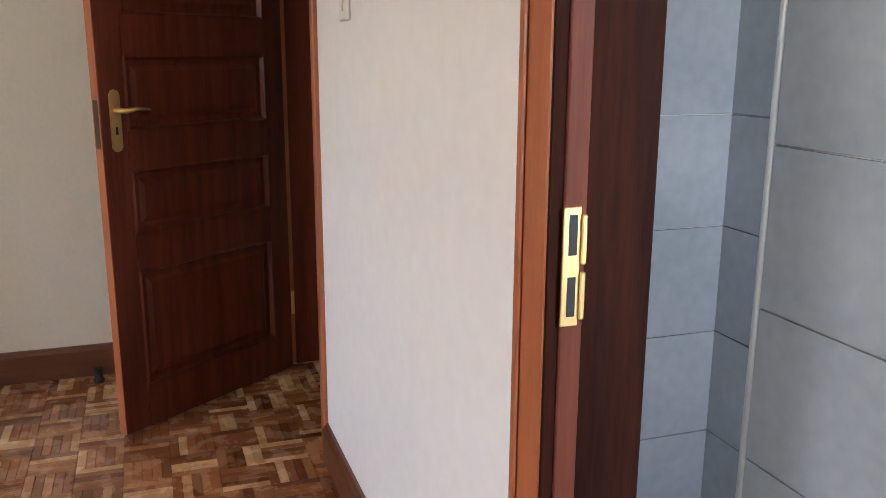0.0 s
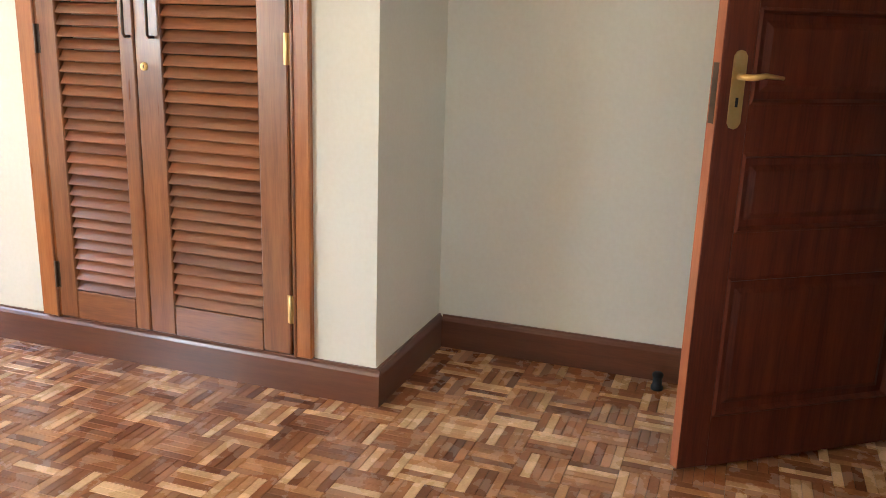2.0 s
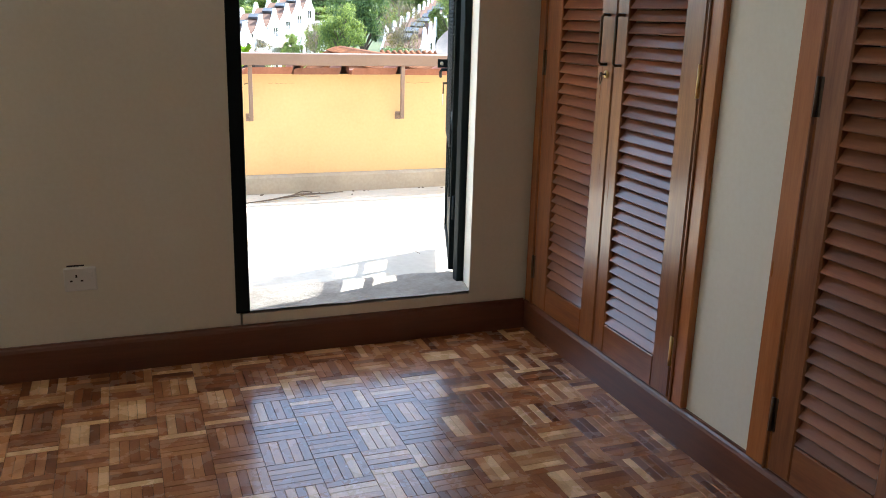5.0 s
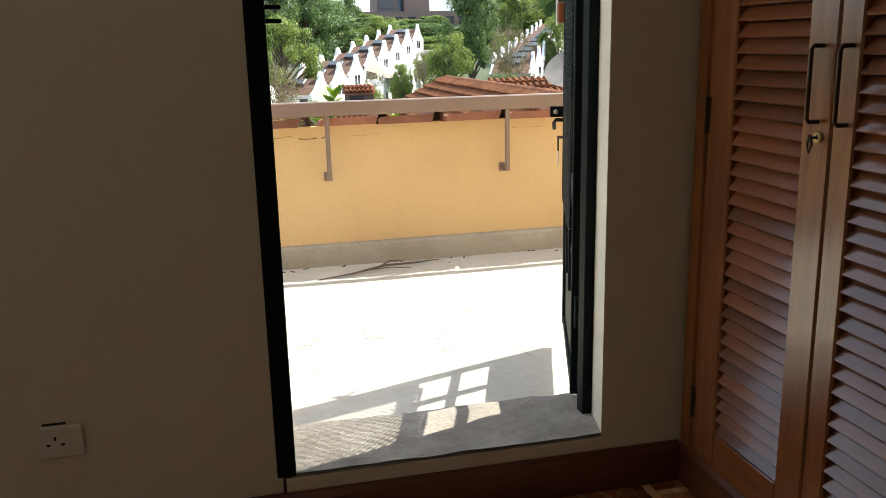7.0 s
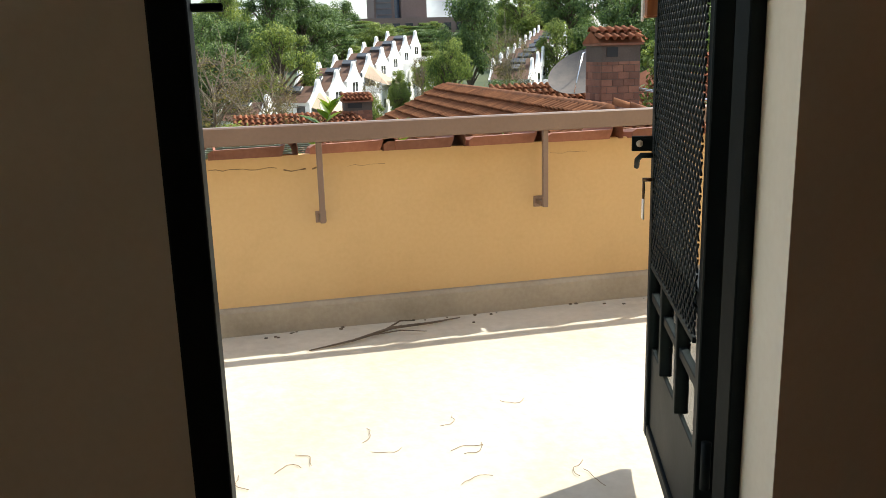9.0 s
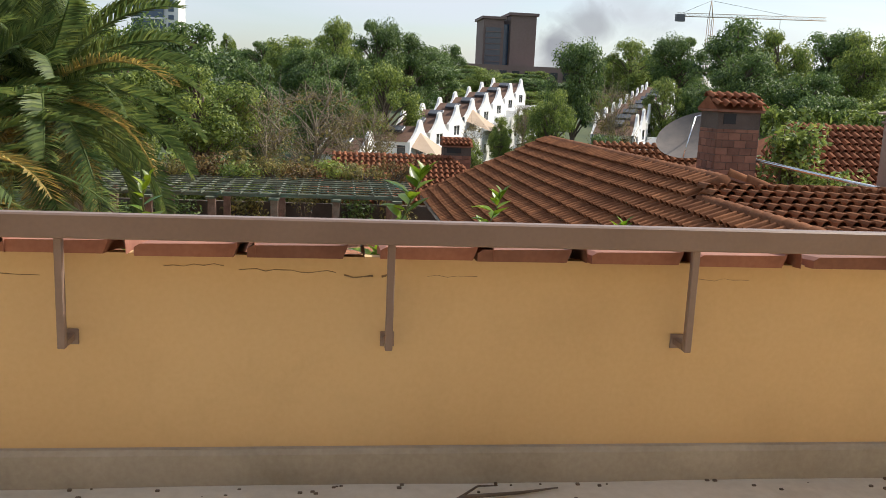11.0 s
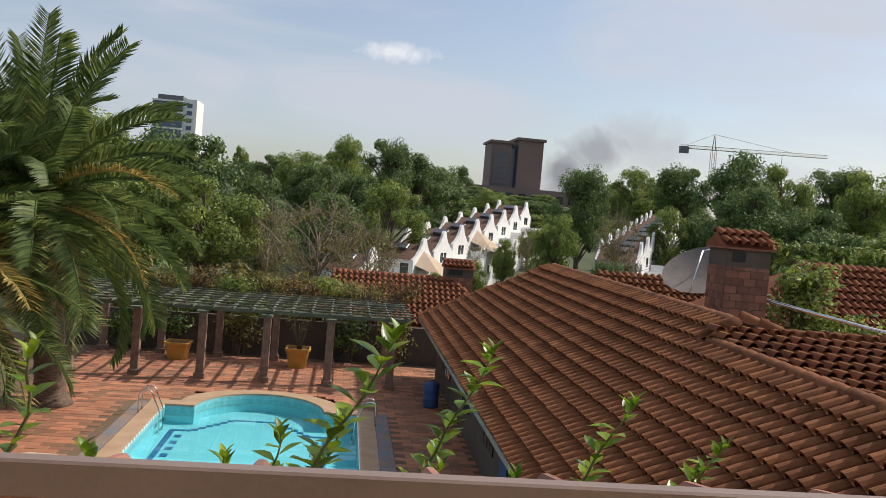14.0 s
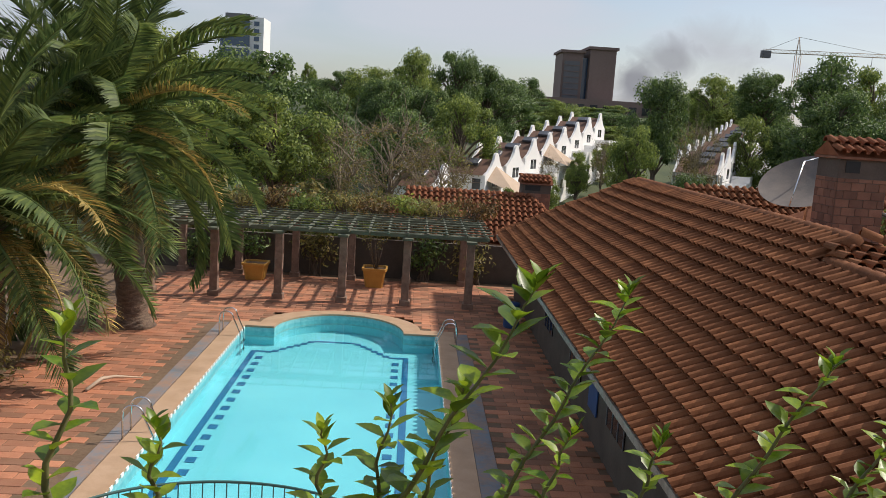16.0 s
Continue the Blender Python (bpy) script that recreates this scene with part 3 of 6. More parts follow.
door_frame("door_frame_1", -0.462, 0.545, -4.75, -4.56, 2.1, 0.045)
REBATE = mat("rebate_wood", (0.10, 0.025, 0.013), (0.16, 0.042, 0.022), 0.6, 4, 25, 0.15, stretch=(7, 7, 0.5), spec=0.2)
df = tagged(new("door_frame_2"), "varnished reddish wooden frame of the bathroom door", "", "", "structure")
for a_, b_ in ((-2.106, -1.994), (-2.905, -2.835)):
    lin = part("lining", Geo().box(a_, -4.703, 0, b_, -4.562, 2.1, 0.003), LINING, df, "near-black wooden door lining")
part("rebate_strip", Geo().box(-2.113, -4.593, 0, -2.104, -4.560, 2.03, 0.002), REBATE, df, "worn reddish rebate strip")
part("casing", Geo().box(-2.102, -4.562, 0, -1.994, -4.54, 2.16, 0.006), CASING, df)
# added dark strip over the casing's side, in place of shade
part("shade_strip", Geo().box(-2.1075, -4.5605, 0, -2.1012, -4.5412, 2.03), LINING, df)
part("casing_bead", Geo().box(-2.03, -4.541, 0, -2.012, -4.534, 2.16, 0.003), CASING, df)
part("casing", Geo().box(-2.955, -4.562, 0, -2.835, -4.54, 2.16, 0.005), CASING, df)
part("casing", Geo().box(-2.835, -4.562, 2.06, -2.102, -4.54, 2.16, 0.005), CASING, df)
part("head", Geo().box(-2.835, -4.74, 2.03, -2.106, -4.562, 2.1, 0.003), DOORWOOD, df)
keep = part("strike_plate", Geo().box(-2.1165, -4.584, 0.996, -2.1125, -4.558, 1.16, 0.001), BRASS, df, "polished brass strike plate with two slots")
for z_ in (1.01, 1.095):
    part("slot", Geo().box(-2.1175, -4.578, z_, -2.1162, -4.566, z_ + 0.055), BLACK, keep)
part("lip", Geo().box(-2.122, -4.591, 1.005, -2.116, -4.583, 1.072, 0.002).box(-2.122, -4.591, 1.082, -2.116, -4.583, 1.15, 0.002), BRASS, keep)
# dark hall behind the entrance door
g = Geo()
g.box(-0.6, -6.4, -0.25, 1.6, -4.75, -0.013)
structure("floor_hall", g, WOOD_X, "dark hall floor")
structure("wall_hall_1", Geo().box(-0.8, -6.4, -0.25, -0.6, -4.7, H), PLASTER, "plain hall wall")
structure("wall_hall_2", Geo().box(0.75, -6.4, -0.25, 0.95, -4.7, H), PLASTER, "plain hall wall")
structure("wall_hall_3", Geo().box(-0.8, -6.6, -0.25, 0.95, -6.4, H), PLASTER, "plain hall wall")
structure("ceiling_hall", Geo().box(0.75, -6.6, H, 1.0, -4.7, H + 0.2), PLASTER, "plain hall ceiling")
# rubber door stop
ds = thing("door_stop", "small black rubber door stop on the parquet floor", "door stop", (0.53, -3.79, 0))
part("stop_body", Geo().lathe([(0.0, 0), (0.022, 0), (0.022, 0.012), (0.017, 0.02), (0.017, 0.045), (0.02, 0.05), (0.02, 0.06), (0.014, 0.066), (0, 0.066)], (0.53, -3.79, 0.001), 16), BLACK, ds)

# ---- bathroom seen through its door ----
structure("floor_bathroom", Geo().box(-3.6, -6.4, -0.25, -0.8, -4.75, -0.012), GREYTILE, "grey tiled bathroom floor")
def tiled_wall(name, x0, y0, x1, y1, face, label):
    """A wall of large grey tiles; face is the side that carries them."""
    w = structure(name, Geo().box(x0, y0, -0.05, x1, y1, H), PLASTIC, label)
    tw, th = 0.6, 0.3
    ax = 0 if face[1] else 1
    lo, hi = ((x0, x1), (y0, y1))[ax]
    k = 0
    z = 0.0
    while z < H - 0.01:
        u = lo
        while u < hi - 0.01:
            a, b, c, d = u + 0.0015, min(u + tw, hi) - 0.0015, z + 0.0015, min(z + th, H) - 0.0015
            if face[1]:
                yf = y1 if face[1] > 0 else y0
                ge = Geo().box(a, min(yf, yf + face[1] * 0.008), c, b, max(yf, yf + face[1] * 0.008), d, 0.001)
            else:
                xf = x1 if face[0] > 0 else x0
                ge = Geo().box(min(xf, xf + face[0] * 0.008), a, c, max(xf, xf + face[0] * 0.008), b, d, 0.001)
            part("tile", ge, GREYTILE, w)
            u += tw
        z += th
    return w

tiled_wall("wall_bath_east", -1.2, -5.52, -1.0, -4.74, (-1, 0), "grey tiled bathroom wall")
tiled_wall("wall_bath_partition", -3.0, -5.2, -1.87, -5.1, (0, 1), "grey tiled shower partition with a pale edge")
structure("wall_bath_trim", Geo().tube([(-1.862, -5.104, 0), (-1.862, -5.104, H)], 0.014, 12), PLASTIC, "pale plastic edge strip of the tiled partition")
tiled_wall("wall_bath_south", -3.6, -5.7, -1.2, -5.52, (0, 1), "grey tiled bathroom wall")
structure("wall_bath_west", Geo().box(-3.8, -5.8, -0.25, -3.6, -4.7, 1.1).box(-3.8, -5.8, 2.0, -3.6, -4.7, H).box(-3.8, -5.8, 1.1, -3.6, -5.5, 2.0), PLASTER, "plain bathroom wall with its window opening")
# window unseen, its place assumed; the lamp gives the tiles their daylight
bw = bpy.data.lights.new("bathroom_window", "AREA")
bw.shape, bw.size, bw.size_y, bw.energy, bw.color = "RECTANGLE", 0.75, 0.85, 2.2, (0.92, 0.96, 0.97)
bwo = new("bathroom_window_light", bw)
bwo.matrix_world = look((-3.66, -5.1, 1.55), (-1.0, -5.1, 1.4))

# ---- sockets and switches ----
sk = thing("wall_socket", "white plastic wall socket with three slots on cream plaster", "socket", (-1.844, 0, 0.33))
plate = part("plate", Geo().box(-1.90, -0.012, 0.333, -1.788, 0.0, 0.423, 0.004), PLASTIC, sk)
for x, z, w, h in ((-1.875, 0.373, 0.009, 0.006), (-1.839, 0.373, 0.009, 0.006), (-1.857, 0.391, 0.006, 0.011)):
    part("slot", Geo().box(x - w / 2, -0.0135, z - h / 2, x + w / 2, -0.011, z + h / 2), BLACK, plate)
part("rocker", Geo().box(-1.815, -0.017, 0.383, -1.801, -0.011, 0.405, 0.002), PLASTIC, plate)
part("chipped_gap", Geo().box(-1.888, -0.003, 0.425, -1.828, 0.001, 0.431, 0.001), BLACK, sk, "dark chip in the plaster above the plate")
sw = thing("light_switch", "white plastic light switch on the cream wall", "switch", (-1.56, 0, 1.6))
part("plate", Geo().box(-1.6, -0.012, 1.565, -1.51, 0.0, 1.655, 0.004), PLASTIC, sw)
part("rocker", Geo().box(-1.565, -0.016, 1.59, -1.545, -0.011, 1.63, 0.002), PLASTIC, sw)
sw = thing("light_switch", "white plastic light switch on the wall between doors", "switch", (-0.86, -4.56, 1.47))
part("plate", Geo().box(-0.91, -4.56, 1.432, -0.82, -4.548, 1.522, 0.004), PLASTIC, sw)
part("rocker", Geo().box(-0.875, -4.549, 1.457, -0.855, -4.544, 1.497, 0.002), PLASTIC, sw)

# ---- balcony door of green steel ----
fr = tagged(new("door_frame_balcony"), "dark green steel frame of the balcony door", "", "", "structure")
part("post", Geo().box(-1.286, -0.005, 0.185, -1.232, 0.148, 2.15, 0.003), STEEL, fr)
part("post", Geo().box(-0.285, 0.15, 0.185, -0.24, 0.2, 2.15, 0.003), STEEL, fr)
part("head", Geo().box(-1.230, 0.15, 2.1, -0.285, 0.2, 2.15, 0.003), STEEL, fr)
for z in (1.454, 1.490):
    part("staple", Geo().box(-1.234, 0.10, z, -1.186, 0.115, z + 0.012, 0.002), STEEL, fr, "steel bolt staple")

def steel_door(hinge, latch):
    d = thing("steel_door", "open dark green steel balcony door with wire mesh and glass", "door", (hinge[0], hinge[1], 0.2))
    h, q = Vector((*hinge, 0)), Vector((*latch, 0))
    W = (q - h).length
    a = (q - h) / W
    n = Vector((a.y, -a.x, 0))
    M0 = frame_matrix((h.x, h.y, 0), a, (0, 0, 1), n)
    def P(nm, geo, material, par, lab=""):
        geo.v = [tuple(M0 @ Vector(p)) for p in geo.v]
        return part(nm, geo, material, par, lab)
    z0, z1, t = 0.205, 2.09, 0.02
    leaf = P("stile", Geo().box(0, z0, -t, 0.04, z1, t, 0.003), STEEL, d)
    P("stile", Geo().box(W - 0.04, z0, -t, W, z1, t, 0.003), STEEL, d)
    for z in (z0, 0.84, z1 - 0.04):
        P("rail", Geo().box(0.04, z, -t + 0.002, W - 0.04, z + 0.04, t - 0.002, 0.003), STEEL, d)
    for x in (W - 0.255, W - 0.50):
        P("glazing_bar", Geo().box(x - 0.014, z0 + 0.29, -0.019, x + 0.014, 0.84, 0.019, 0.002), STEEL, d)
    P("glazing_bar", Geo().box(0.04, 0.645, -0.012, W - 0.04, 0.67, 0.012, 0.002), STEEL, d)
    P("kick_panel", Geo().box(0.04, z0 + 0.04, -0.008, W - 0.04, z0 + 0.29, 0.008, 0.002), STEEL, d, "solid dark steel kick panel")
    P("pane", Geo().box(0.04, z0 + 0.29, -0.002, W - 0.04, 0.84, 0.002), GLASS, d, "clear glass pane").visible_shadow = False
    P("lock_panel", Geo().box(W - 0.16, 0.88, -0.015, W - 0.04, 1.3, 0.015, 0.003), STEEL, d, "dark steel lock panel")
    P("upper_panel", Geo().box(W - 0.10, 1.3, -0.012, W - 0.04, z1 - 0.04, 0.012, 0.003), STEEL, d)
    # diamond wire mesh on the inner face
    g = Geo()
    x0, x1, zz0, zz1, s = 0.03, W - 0.12, 0.78, z1 - 0.03, 0.034
    k = zz0 - (x1 - x0)
    while k < zz1 + 0.01:
        for sg in (1, -1):
            pa = [x0, k] if sg > 0 else [x0, k + (x1 - x0)]
            pb = [x1, k + (x1 - x0)] if sg > 0 else [x1, k]
            lo, hi = (0.0, 1.0)
            dz = pb[1] - pa[1]
            ts = sorted(((zz0 - pa[1]) / dz, (zz1 - pa[1]) / dz))
            lo, hi = max(lo, ts[0]), min(hi, ts[1])
            if hi - lo > 0.02:
                f = lambda u: (pa[0] + (pb[0] - pa[0]) * u, pa[1] + dz * u, -0.026)
                g.tube([f(lo), f(hi)], 0.003, 4, False)
        k += s
    g.box(x0, zz0 - 0.012, -0.03, x1, zz0, -0.022).box(x0, zz1, -0.03, x1, zz1 + 0.012, -0.022).box(x1, zz0, -0.03, x1 + 0.01, zz1, -0.022)
    P("wire_mesh", g, STEEL, d, "dark diamond wire mesh")
    hz = 1.11
    hasp = P("hasp", Geo().box(W - 0.016, hz - 0.022, -0.078, W - 0.008, hz + 0.022, -0.018, 0.002), STEEL, d, "dark steel hasp with a hole")
    P("hasp_hole", Geo().tube([(W - 0.0175, hz, -0.056), (W - 0.0065, hz, -0.056)], 0.010, 12), SCREED, hasp)
    P("handle", Geo().tube([(W - 0.05, hz - 0.03, -0.015), (W - 0.05, hz - 0.03, -0.055), (W - 0.02, hz - 0.045, -0.062), (W + 0.01, hz - 0.07, -0.06)], 0.008, 8), STEEL, d, "dark steel lever handle")
    P("key_ring", Geo().tube([(W - 0.05, hz - 0.1, -0.016), (W - 0.05, hz - 0.1, -0.05)], 0.006, 8).tube([(W - 0.05, hz - 0.105, -0.046), (W - 0.042, hz - 0.13, -0.046), (W - 0.05, hz - 0.155, -0.046), (W - 0.058, hz - 0.13, -0.046), (W - 0.05, hz - 0.105, -0.046)], 0.0035, 6), BRONZE, d, "dark keys hanging in the lock")
    P("key_tag", Geo().box(W - 0.065, hz - 0.215, -0.049, W - 0.035, hz - 0.155, -0.044, 0.002), PLASTIC, d, "clear white plastic key tag")
    bolt = P("bolt_housing", Geo().box(W - 0.05, 1.46, -0.055, W + 0.025, 1.54, -0.014, 0.006), WOOD_Z, d, "reddish brown bolt housing")
    P("bolt_plate", Geo().box(W - 0.0, 1.45, -0.058, W + 0.02, 1.555, -0.05, 0.004), PLASTIC, bolt)
    for z in (0.45, 1.75):
        P("hinge", Geo().tube([(-0.012, z, 0), (-0.012, z + 0.11, 0)], 0.011, 8), STEEL, d)
    return d

steel_door((-0.258, 0.275), (0.002, 1.02))

# ---- balcony ----
ZB = 0.105
g = Geo()
n1, n2 = 150, 30
for j in range(n2 + 1):
    for i in range(n1 + 1):
        x, y = -6 + 14 * i / n1, 0.25 + 2.5 * j / n2
        g.v.append((x, y, ZB + noise.noise((x * 1.2, y * 1.2, 0)) * 0.006 + noise.noise((x * 5, y * 5, 4)) * 0.0025))
for j in range(n2):
    for i in range(n1):
        a = j * (n1 + 1) + i
        g.f.append((a, a + 1, a + n1 + 2, a + n1 + 1))
        g.smooth.append(True)
structure("floor_balcony", g, SCREED, "pale weathered screed balcony floor")
structure("floor_balcony_slab", Geo().box(-6, 0.25, -0.2, 8, 2.94, 0.08), CONCRETE, "concrete balcony slab")
structure("wall_parapet", Geo().box(-6, 2.70, 0.08, 8, 2.92, 0.905).box(-6, 2.70, 0.905, 8, 2.74, 0.938), OCHRE, "ochre plastered balcony parapet")
g = Geo()
g.prism([(0, 0), (0.035, 0), (0.03, 0.12), (0.018, 0.137), (0, 0.14)], (8, 2.70, 0.1), (0, -1, 0), (0, 0, 1), (-1, 0, 0), 14)
structure("baseboard_parapet", g, CONCRETE, "grey cement skirting of the parapet")
structure("wall_house_1", Geo().box(-6, 0.25, -5.5, -3.95, 0.33, 3.0).box(-2.5, 0.25, -5.5, -1.32, 0.33, 3.0).box(-3.95, 0.25, -5.5, -2.5, 0.33, 0.95).box(-3.95, 0.25, 2.15, -2.5, 0.33, 3.0).box(-0.232, 0.25, -5.5, 8, 0.33, 3.0).box(-1.32, 0.25, 2.15, -0.232, 0.33, 3.0).box(-1.32, 0.25, -5.5, -0.232, 0.33, 0.1), OCHRE, "ochre plastered house wall")
structure("wall_house_2", Geo().box(-6, 2.75, -5.6, 8, 2.92, -0.2), OCHRE, "ochre wall under the balcony")
# clay coping tiles: a pan with a roll, laid across the wall
ct = Geo()
prof = [(0, 0.030), (0.02, 0.042), (0.32, 0.046), (0.334, 0.05), (0.338, 0.072), (0.352, 0.088), (0.372, 0.088), (0.388, 0.07), (0.392, 0.046), (0.394, 0.03)]
vs, fs = [], []
K = len(prof)
for yy, zz, th in ((2.645, 0.94, 0.0), (2.84, 0.922, 0.0), (3.02, 0.885, 0.0)):
    for s, t in prof:
        vs.append((s, yy, zz + t))
    for s, t in prof:
        vs.append((s, yy, zz if s < 0.33 or s > 0.393 else zz + t - 0.014))
for r in range(2):
    o = r * 2 * K
    for i in range(K - 1):
        fs.append((o + i, o + i + 1, o + 2 * K + i + 1, o + 2 * K + i))
        fs.append((o + K + i, o + 3 * K + i, o + 3 * K + i + 1, o + K + i + 1))
    fs += [(o, o + 2 * K, o + 3 * K, o + K), (o + K - 1, o + 2 * K - 1, o + 4 * K - 1, o + 3 * K - 1)]
for o in (0, 4 * K):
    for i in range(K - 1):
        fs.append((o + i, o + i + 1, o + K + i + 1, o + K + i))
ct.add(vs, fs)
ctm = ct.mesh("coping_tile", COPING)
cop = tagged(new("trim_coping"), "pinkish clay coping tiles along the parapet", "", "", "structure")
rnd = random.Random(11)
for i in range(34):
    o = part("coping_tile", ctm, COPING, cop)
    o.matrix_basis = Matrix.Translation((-5.66 + i * 0.397, rnd.uniform(-0.006, 0.006), rnd.uniform(-0.003, 0.003))) @ Matrix.Rotation(rnd.uniform(-0.012, 0.012), 4, "Z") @ Matrix.Rotation(rnd.uniform(-0.008, 0.008), 4, "Y")
# flat handrail on bent brackets
rail = thing("handrail", "brown painted flat steel handrail on bent brackets over the parapet", "railing", (0, 2.58, 1.05))
part("rail_bar", Geo().box(-5.9, 2.575, 1.003, 7.9, 2.625, 1.085, 0.006), RAILPAINT, rail)
for k in range(-3, 7):
    x = -0.834 + 1.073 * k
    b = part("bracket", Geo().box(x - 0.013, 2.588, 0.632, x + 0.013, 2.614, 1.003, 0.003), RAILPAINT, rail)
    part("bracket_foot", Geo().box(x - 0.013, 2.614, 0.632, x + 0.013, 2.70, 0.656, 0.003), RAILPAINT, b)
    part("bracket_plate", Geo().box(x - 0.025, 2.694, 0.617, x + 0.025, 2.7, 0.672, 0.002), RAILPAINT, b)
# dry twig and debris at the foot of the parapet
tw = thing("dry_twig", "thin dark dry twig lying on the balcony floor", "twig", (-0.6, 2.5, ZB))
tw_pts = [(-0.95, 2.36, ZB + 0.008), (-0.75, 2.42, ZB + 0.012), (-0.55, 2.52, ZB + 0.02), (-0.35, 2.56, ZB + 0.012), (-0.2, 2.6, ZB + 0.01)]
part("twig_stem", Geo().tube(tw_pts, [0.003, 0.006, 0.008, 0.006, 0.003], 6).tube([(-0.6, 2.49, ZB + 0.018), (-0.5, 2.58, ZB + 0.03), (-0.42, 2.62, ZB + 0.012)], [0.005, 0.004, 0.003], 6).tube([(-0.66, 2.46, ZB + 0.015), (-0.52, 2.47, ZB + 0.02), (-0.4, 2.45, ZB + 0.01)], [0.004, 0.003, 0.002], 6), BARK, tw)
g = Geo()
rnd = random.Random(5)
for k in range(60):
    x, y, r = rnd.uniform(-3, 2.5), 2.66 - abs(rnd.gauss(0, 0.05)), rnd.uniform(0.002, 0.007)
    g.box(x - r, y - r, ZB - 0.003, x + r * 1.5, y + r, ZB + r, r * 0.3)
tagged(new("leaf_litter", g.mesh("leaf_litter", BARK)), "small dark crumbs of debris along the skirting", "debris", "", "stuff")


ck = tagged(new("trim_crack"), "hairline cracks in the parapet plaster and floor screed", "", "", "structure")
CRACK = mat("crack_dark", (0.20, 0.14, 0.08), (0.27, 0.19, 0.11), 0.95, 5, 40, 0)
rnd = random.Random(17)
for x0, x1, z, r in ((-1.35, -1.02, 0.885, 0.0016), (-0.99, -0.89, 0.868, 0.0035), (-0.86, -0.82, 0.87, 0.004), (-1.6, -1.4, 0.9, 0.0014), (-0.7, -0.52, 0.875, 0.0009), (0.3, 0.5, 0.88, 0.0009), (-2.3, -2.0, 0.86, 0.0014)):
    n_ = max(int((x1 - x0) / 0.03), 2)
    part("crack", Geo().tube([(x0 + (x1 - x0) * k / n_, 2.6995, z + rnd.uniform(-0.006, 0.006)) for k in range(n_ + 1)], [r * rnd.uniform(0.5, 1.2) for k in range(n_ + 1)], 5), CRACK, ck)
for k in range(13):
    x, y, th = rnd.uniform(-1.3, 0.1), rnd.uniform(0.75, 1.75), rnd.uniform(0, 6.28)
    pts = []
    for q in range(7):
        pts.append((x, y, ZB + 0.0045 + noise.noise((x * 1.2, y * 1.2, 0)) * 0.006))
        x, y, th = x + 0.02 * math.cos(th), y + 0.02 * math.sin(th), th + rnd.uniform(-0.9, 0.9)
    part("crack", Geo().tube(pts, 0.0011, 5), CRACK, ck)

# ---- grounds ----
ZG = -5.5
def ground_z(x, y):
    def s(a, b, t):
        t = min(max((t - a) / (b - a), 0), 1)
        return t * t * (3 - 2 * t)
    z = ZG - 0.05 - 4.5 * s(42, 80, y) + 7 * s(85, 180, y) + 12 * s(180, 420, y)
    return z + noise.noise((x * 0.02, y * 0.02, 0)) * 1.2 * s(60, 120, y)

g = Geo()
xs = [-3000, -1000, -400] + [-200 + 10 * i for i in range(41)] + [400, 1000, 3000]
ys = [-3000, -600, -100, -20, 0, 10] + [40 + 10 * i for i in range(40)] + [500, 700, 1200, 4500]
for y in ys:
    for x in xs:
        g.v.append((x, y, ground_z(x, y) - (0 if y > 41 else 1.9 if 9 < y else 0.06)))
for j in range(len(ys) - 1):
    for i in range(len(xs) - 1):
        a = j * len(xs) + i
        g.f.append((a, a + 1, a + len(xs) + 1, a + len(xs)))
        g.smooth.append(True)
structure("ground", g, GRASSY, "green and earthy ground reaching the horizon")

# pool outline: a rectangle with a rounded far end between two notches
PX0, PX1, PYN, PYF = -6.32, 0.08, 8.5, 29.5
AX0, AX1, AYT = -5.36, -1.06, 31.75
def pool_outline(grow=0.0):
    c, r = (AX0 + AX1) / 2, (AX1 - AX0) / 2 + grow
    pts = [(PX0 - grow, PYN - grow), (PX1 + grow, PYN - grow), (PX1 + grow, PYF + grow), (c + r, PYF + grow)]
    for k in range(1, 24):
        th = math.pi * k / 24
        pts.append((c + r * math.cos(th), PYF + grow + (AYT - PYF) * math.sin(th)))
    return pts + [(c - r, PYF + grow), (PX0 - grow, PYF + grow)]

def ring(inner, outer, z0, z1):
    g = Geo()
    k = len(inner)
    vs = [(x, y, z) for z in (z0, z1) for x, y in inner] + [(x, y, z) for z in (z0, z1) for x, y in outer]
    for i in range(k):
        j = (i + 1) % k
        g.f += [(k + i, k + j, 3 * k + j, 3 * k + i), (i, j, k + j, k + i), (2 * k + i, 3 * k + i, 3 * k + j, 2 * k + j)]
        g.smooth += [False] * 3
    g.v = vs
    return g

pool = tagged(new("pool"), "turquoise swimming pool with dark blue lane marks and stepped far end", "", "", "structure")
out = pool_outline()
zf, zw = ZG - 0.62, ZG - 0.16
g = Geo()
g.add([(x, y, ZG - 0.02) for x, y in out] + [(x, y, zf) for x, y in out], [(i, (i + 1) % len(out), (i + 1) % len(out) + len(out), i + len(out)) for i in range(len(out))])
g.add([(x, y, zf) for x, y in out], [tuple(range(len(out)))])
part("basin", g, POOLBLUE, pool, "pale turquoise pool basin")
g = Geo()
wall_i, wall_o = pool_outline(-0.01), pool_outline(0)
part("tile_band", ring(wall_i, wall_o, ZG - 0.35, ZG - 0.03), POOLMOSAIC, pool, "band of turquoise mosaic tiles at the waterline")
g = Geo()
for x in (-5.88, -0.95):
    g.box(x - 0.09, PYN + 0.5, zf + 0.004, x + 0.09, 28.8, zf + 0.012)
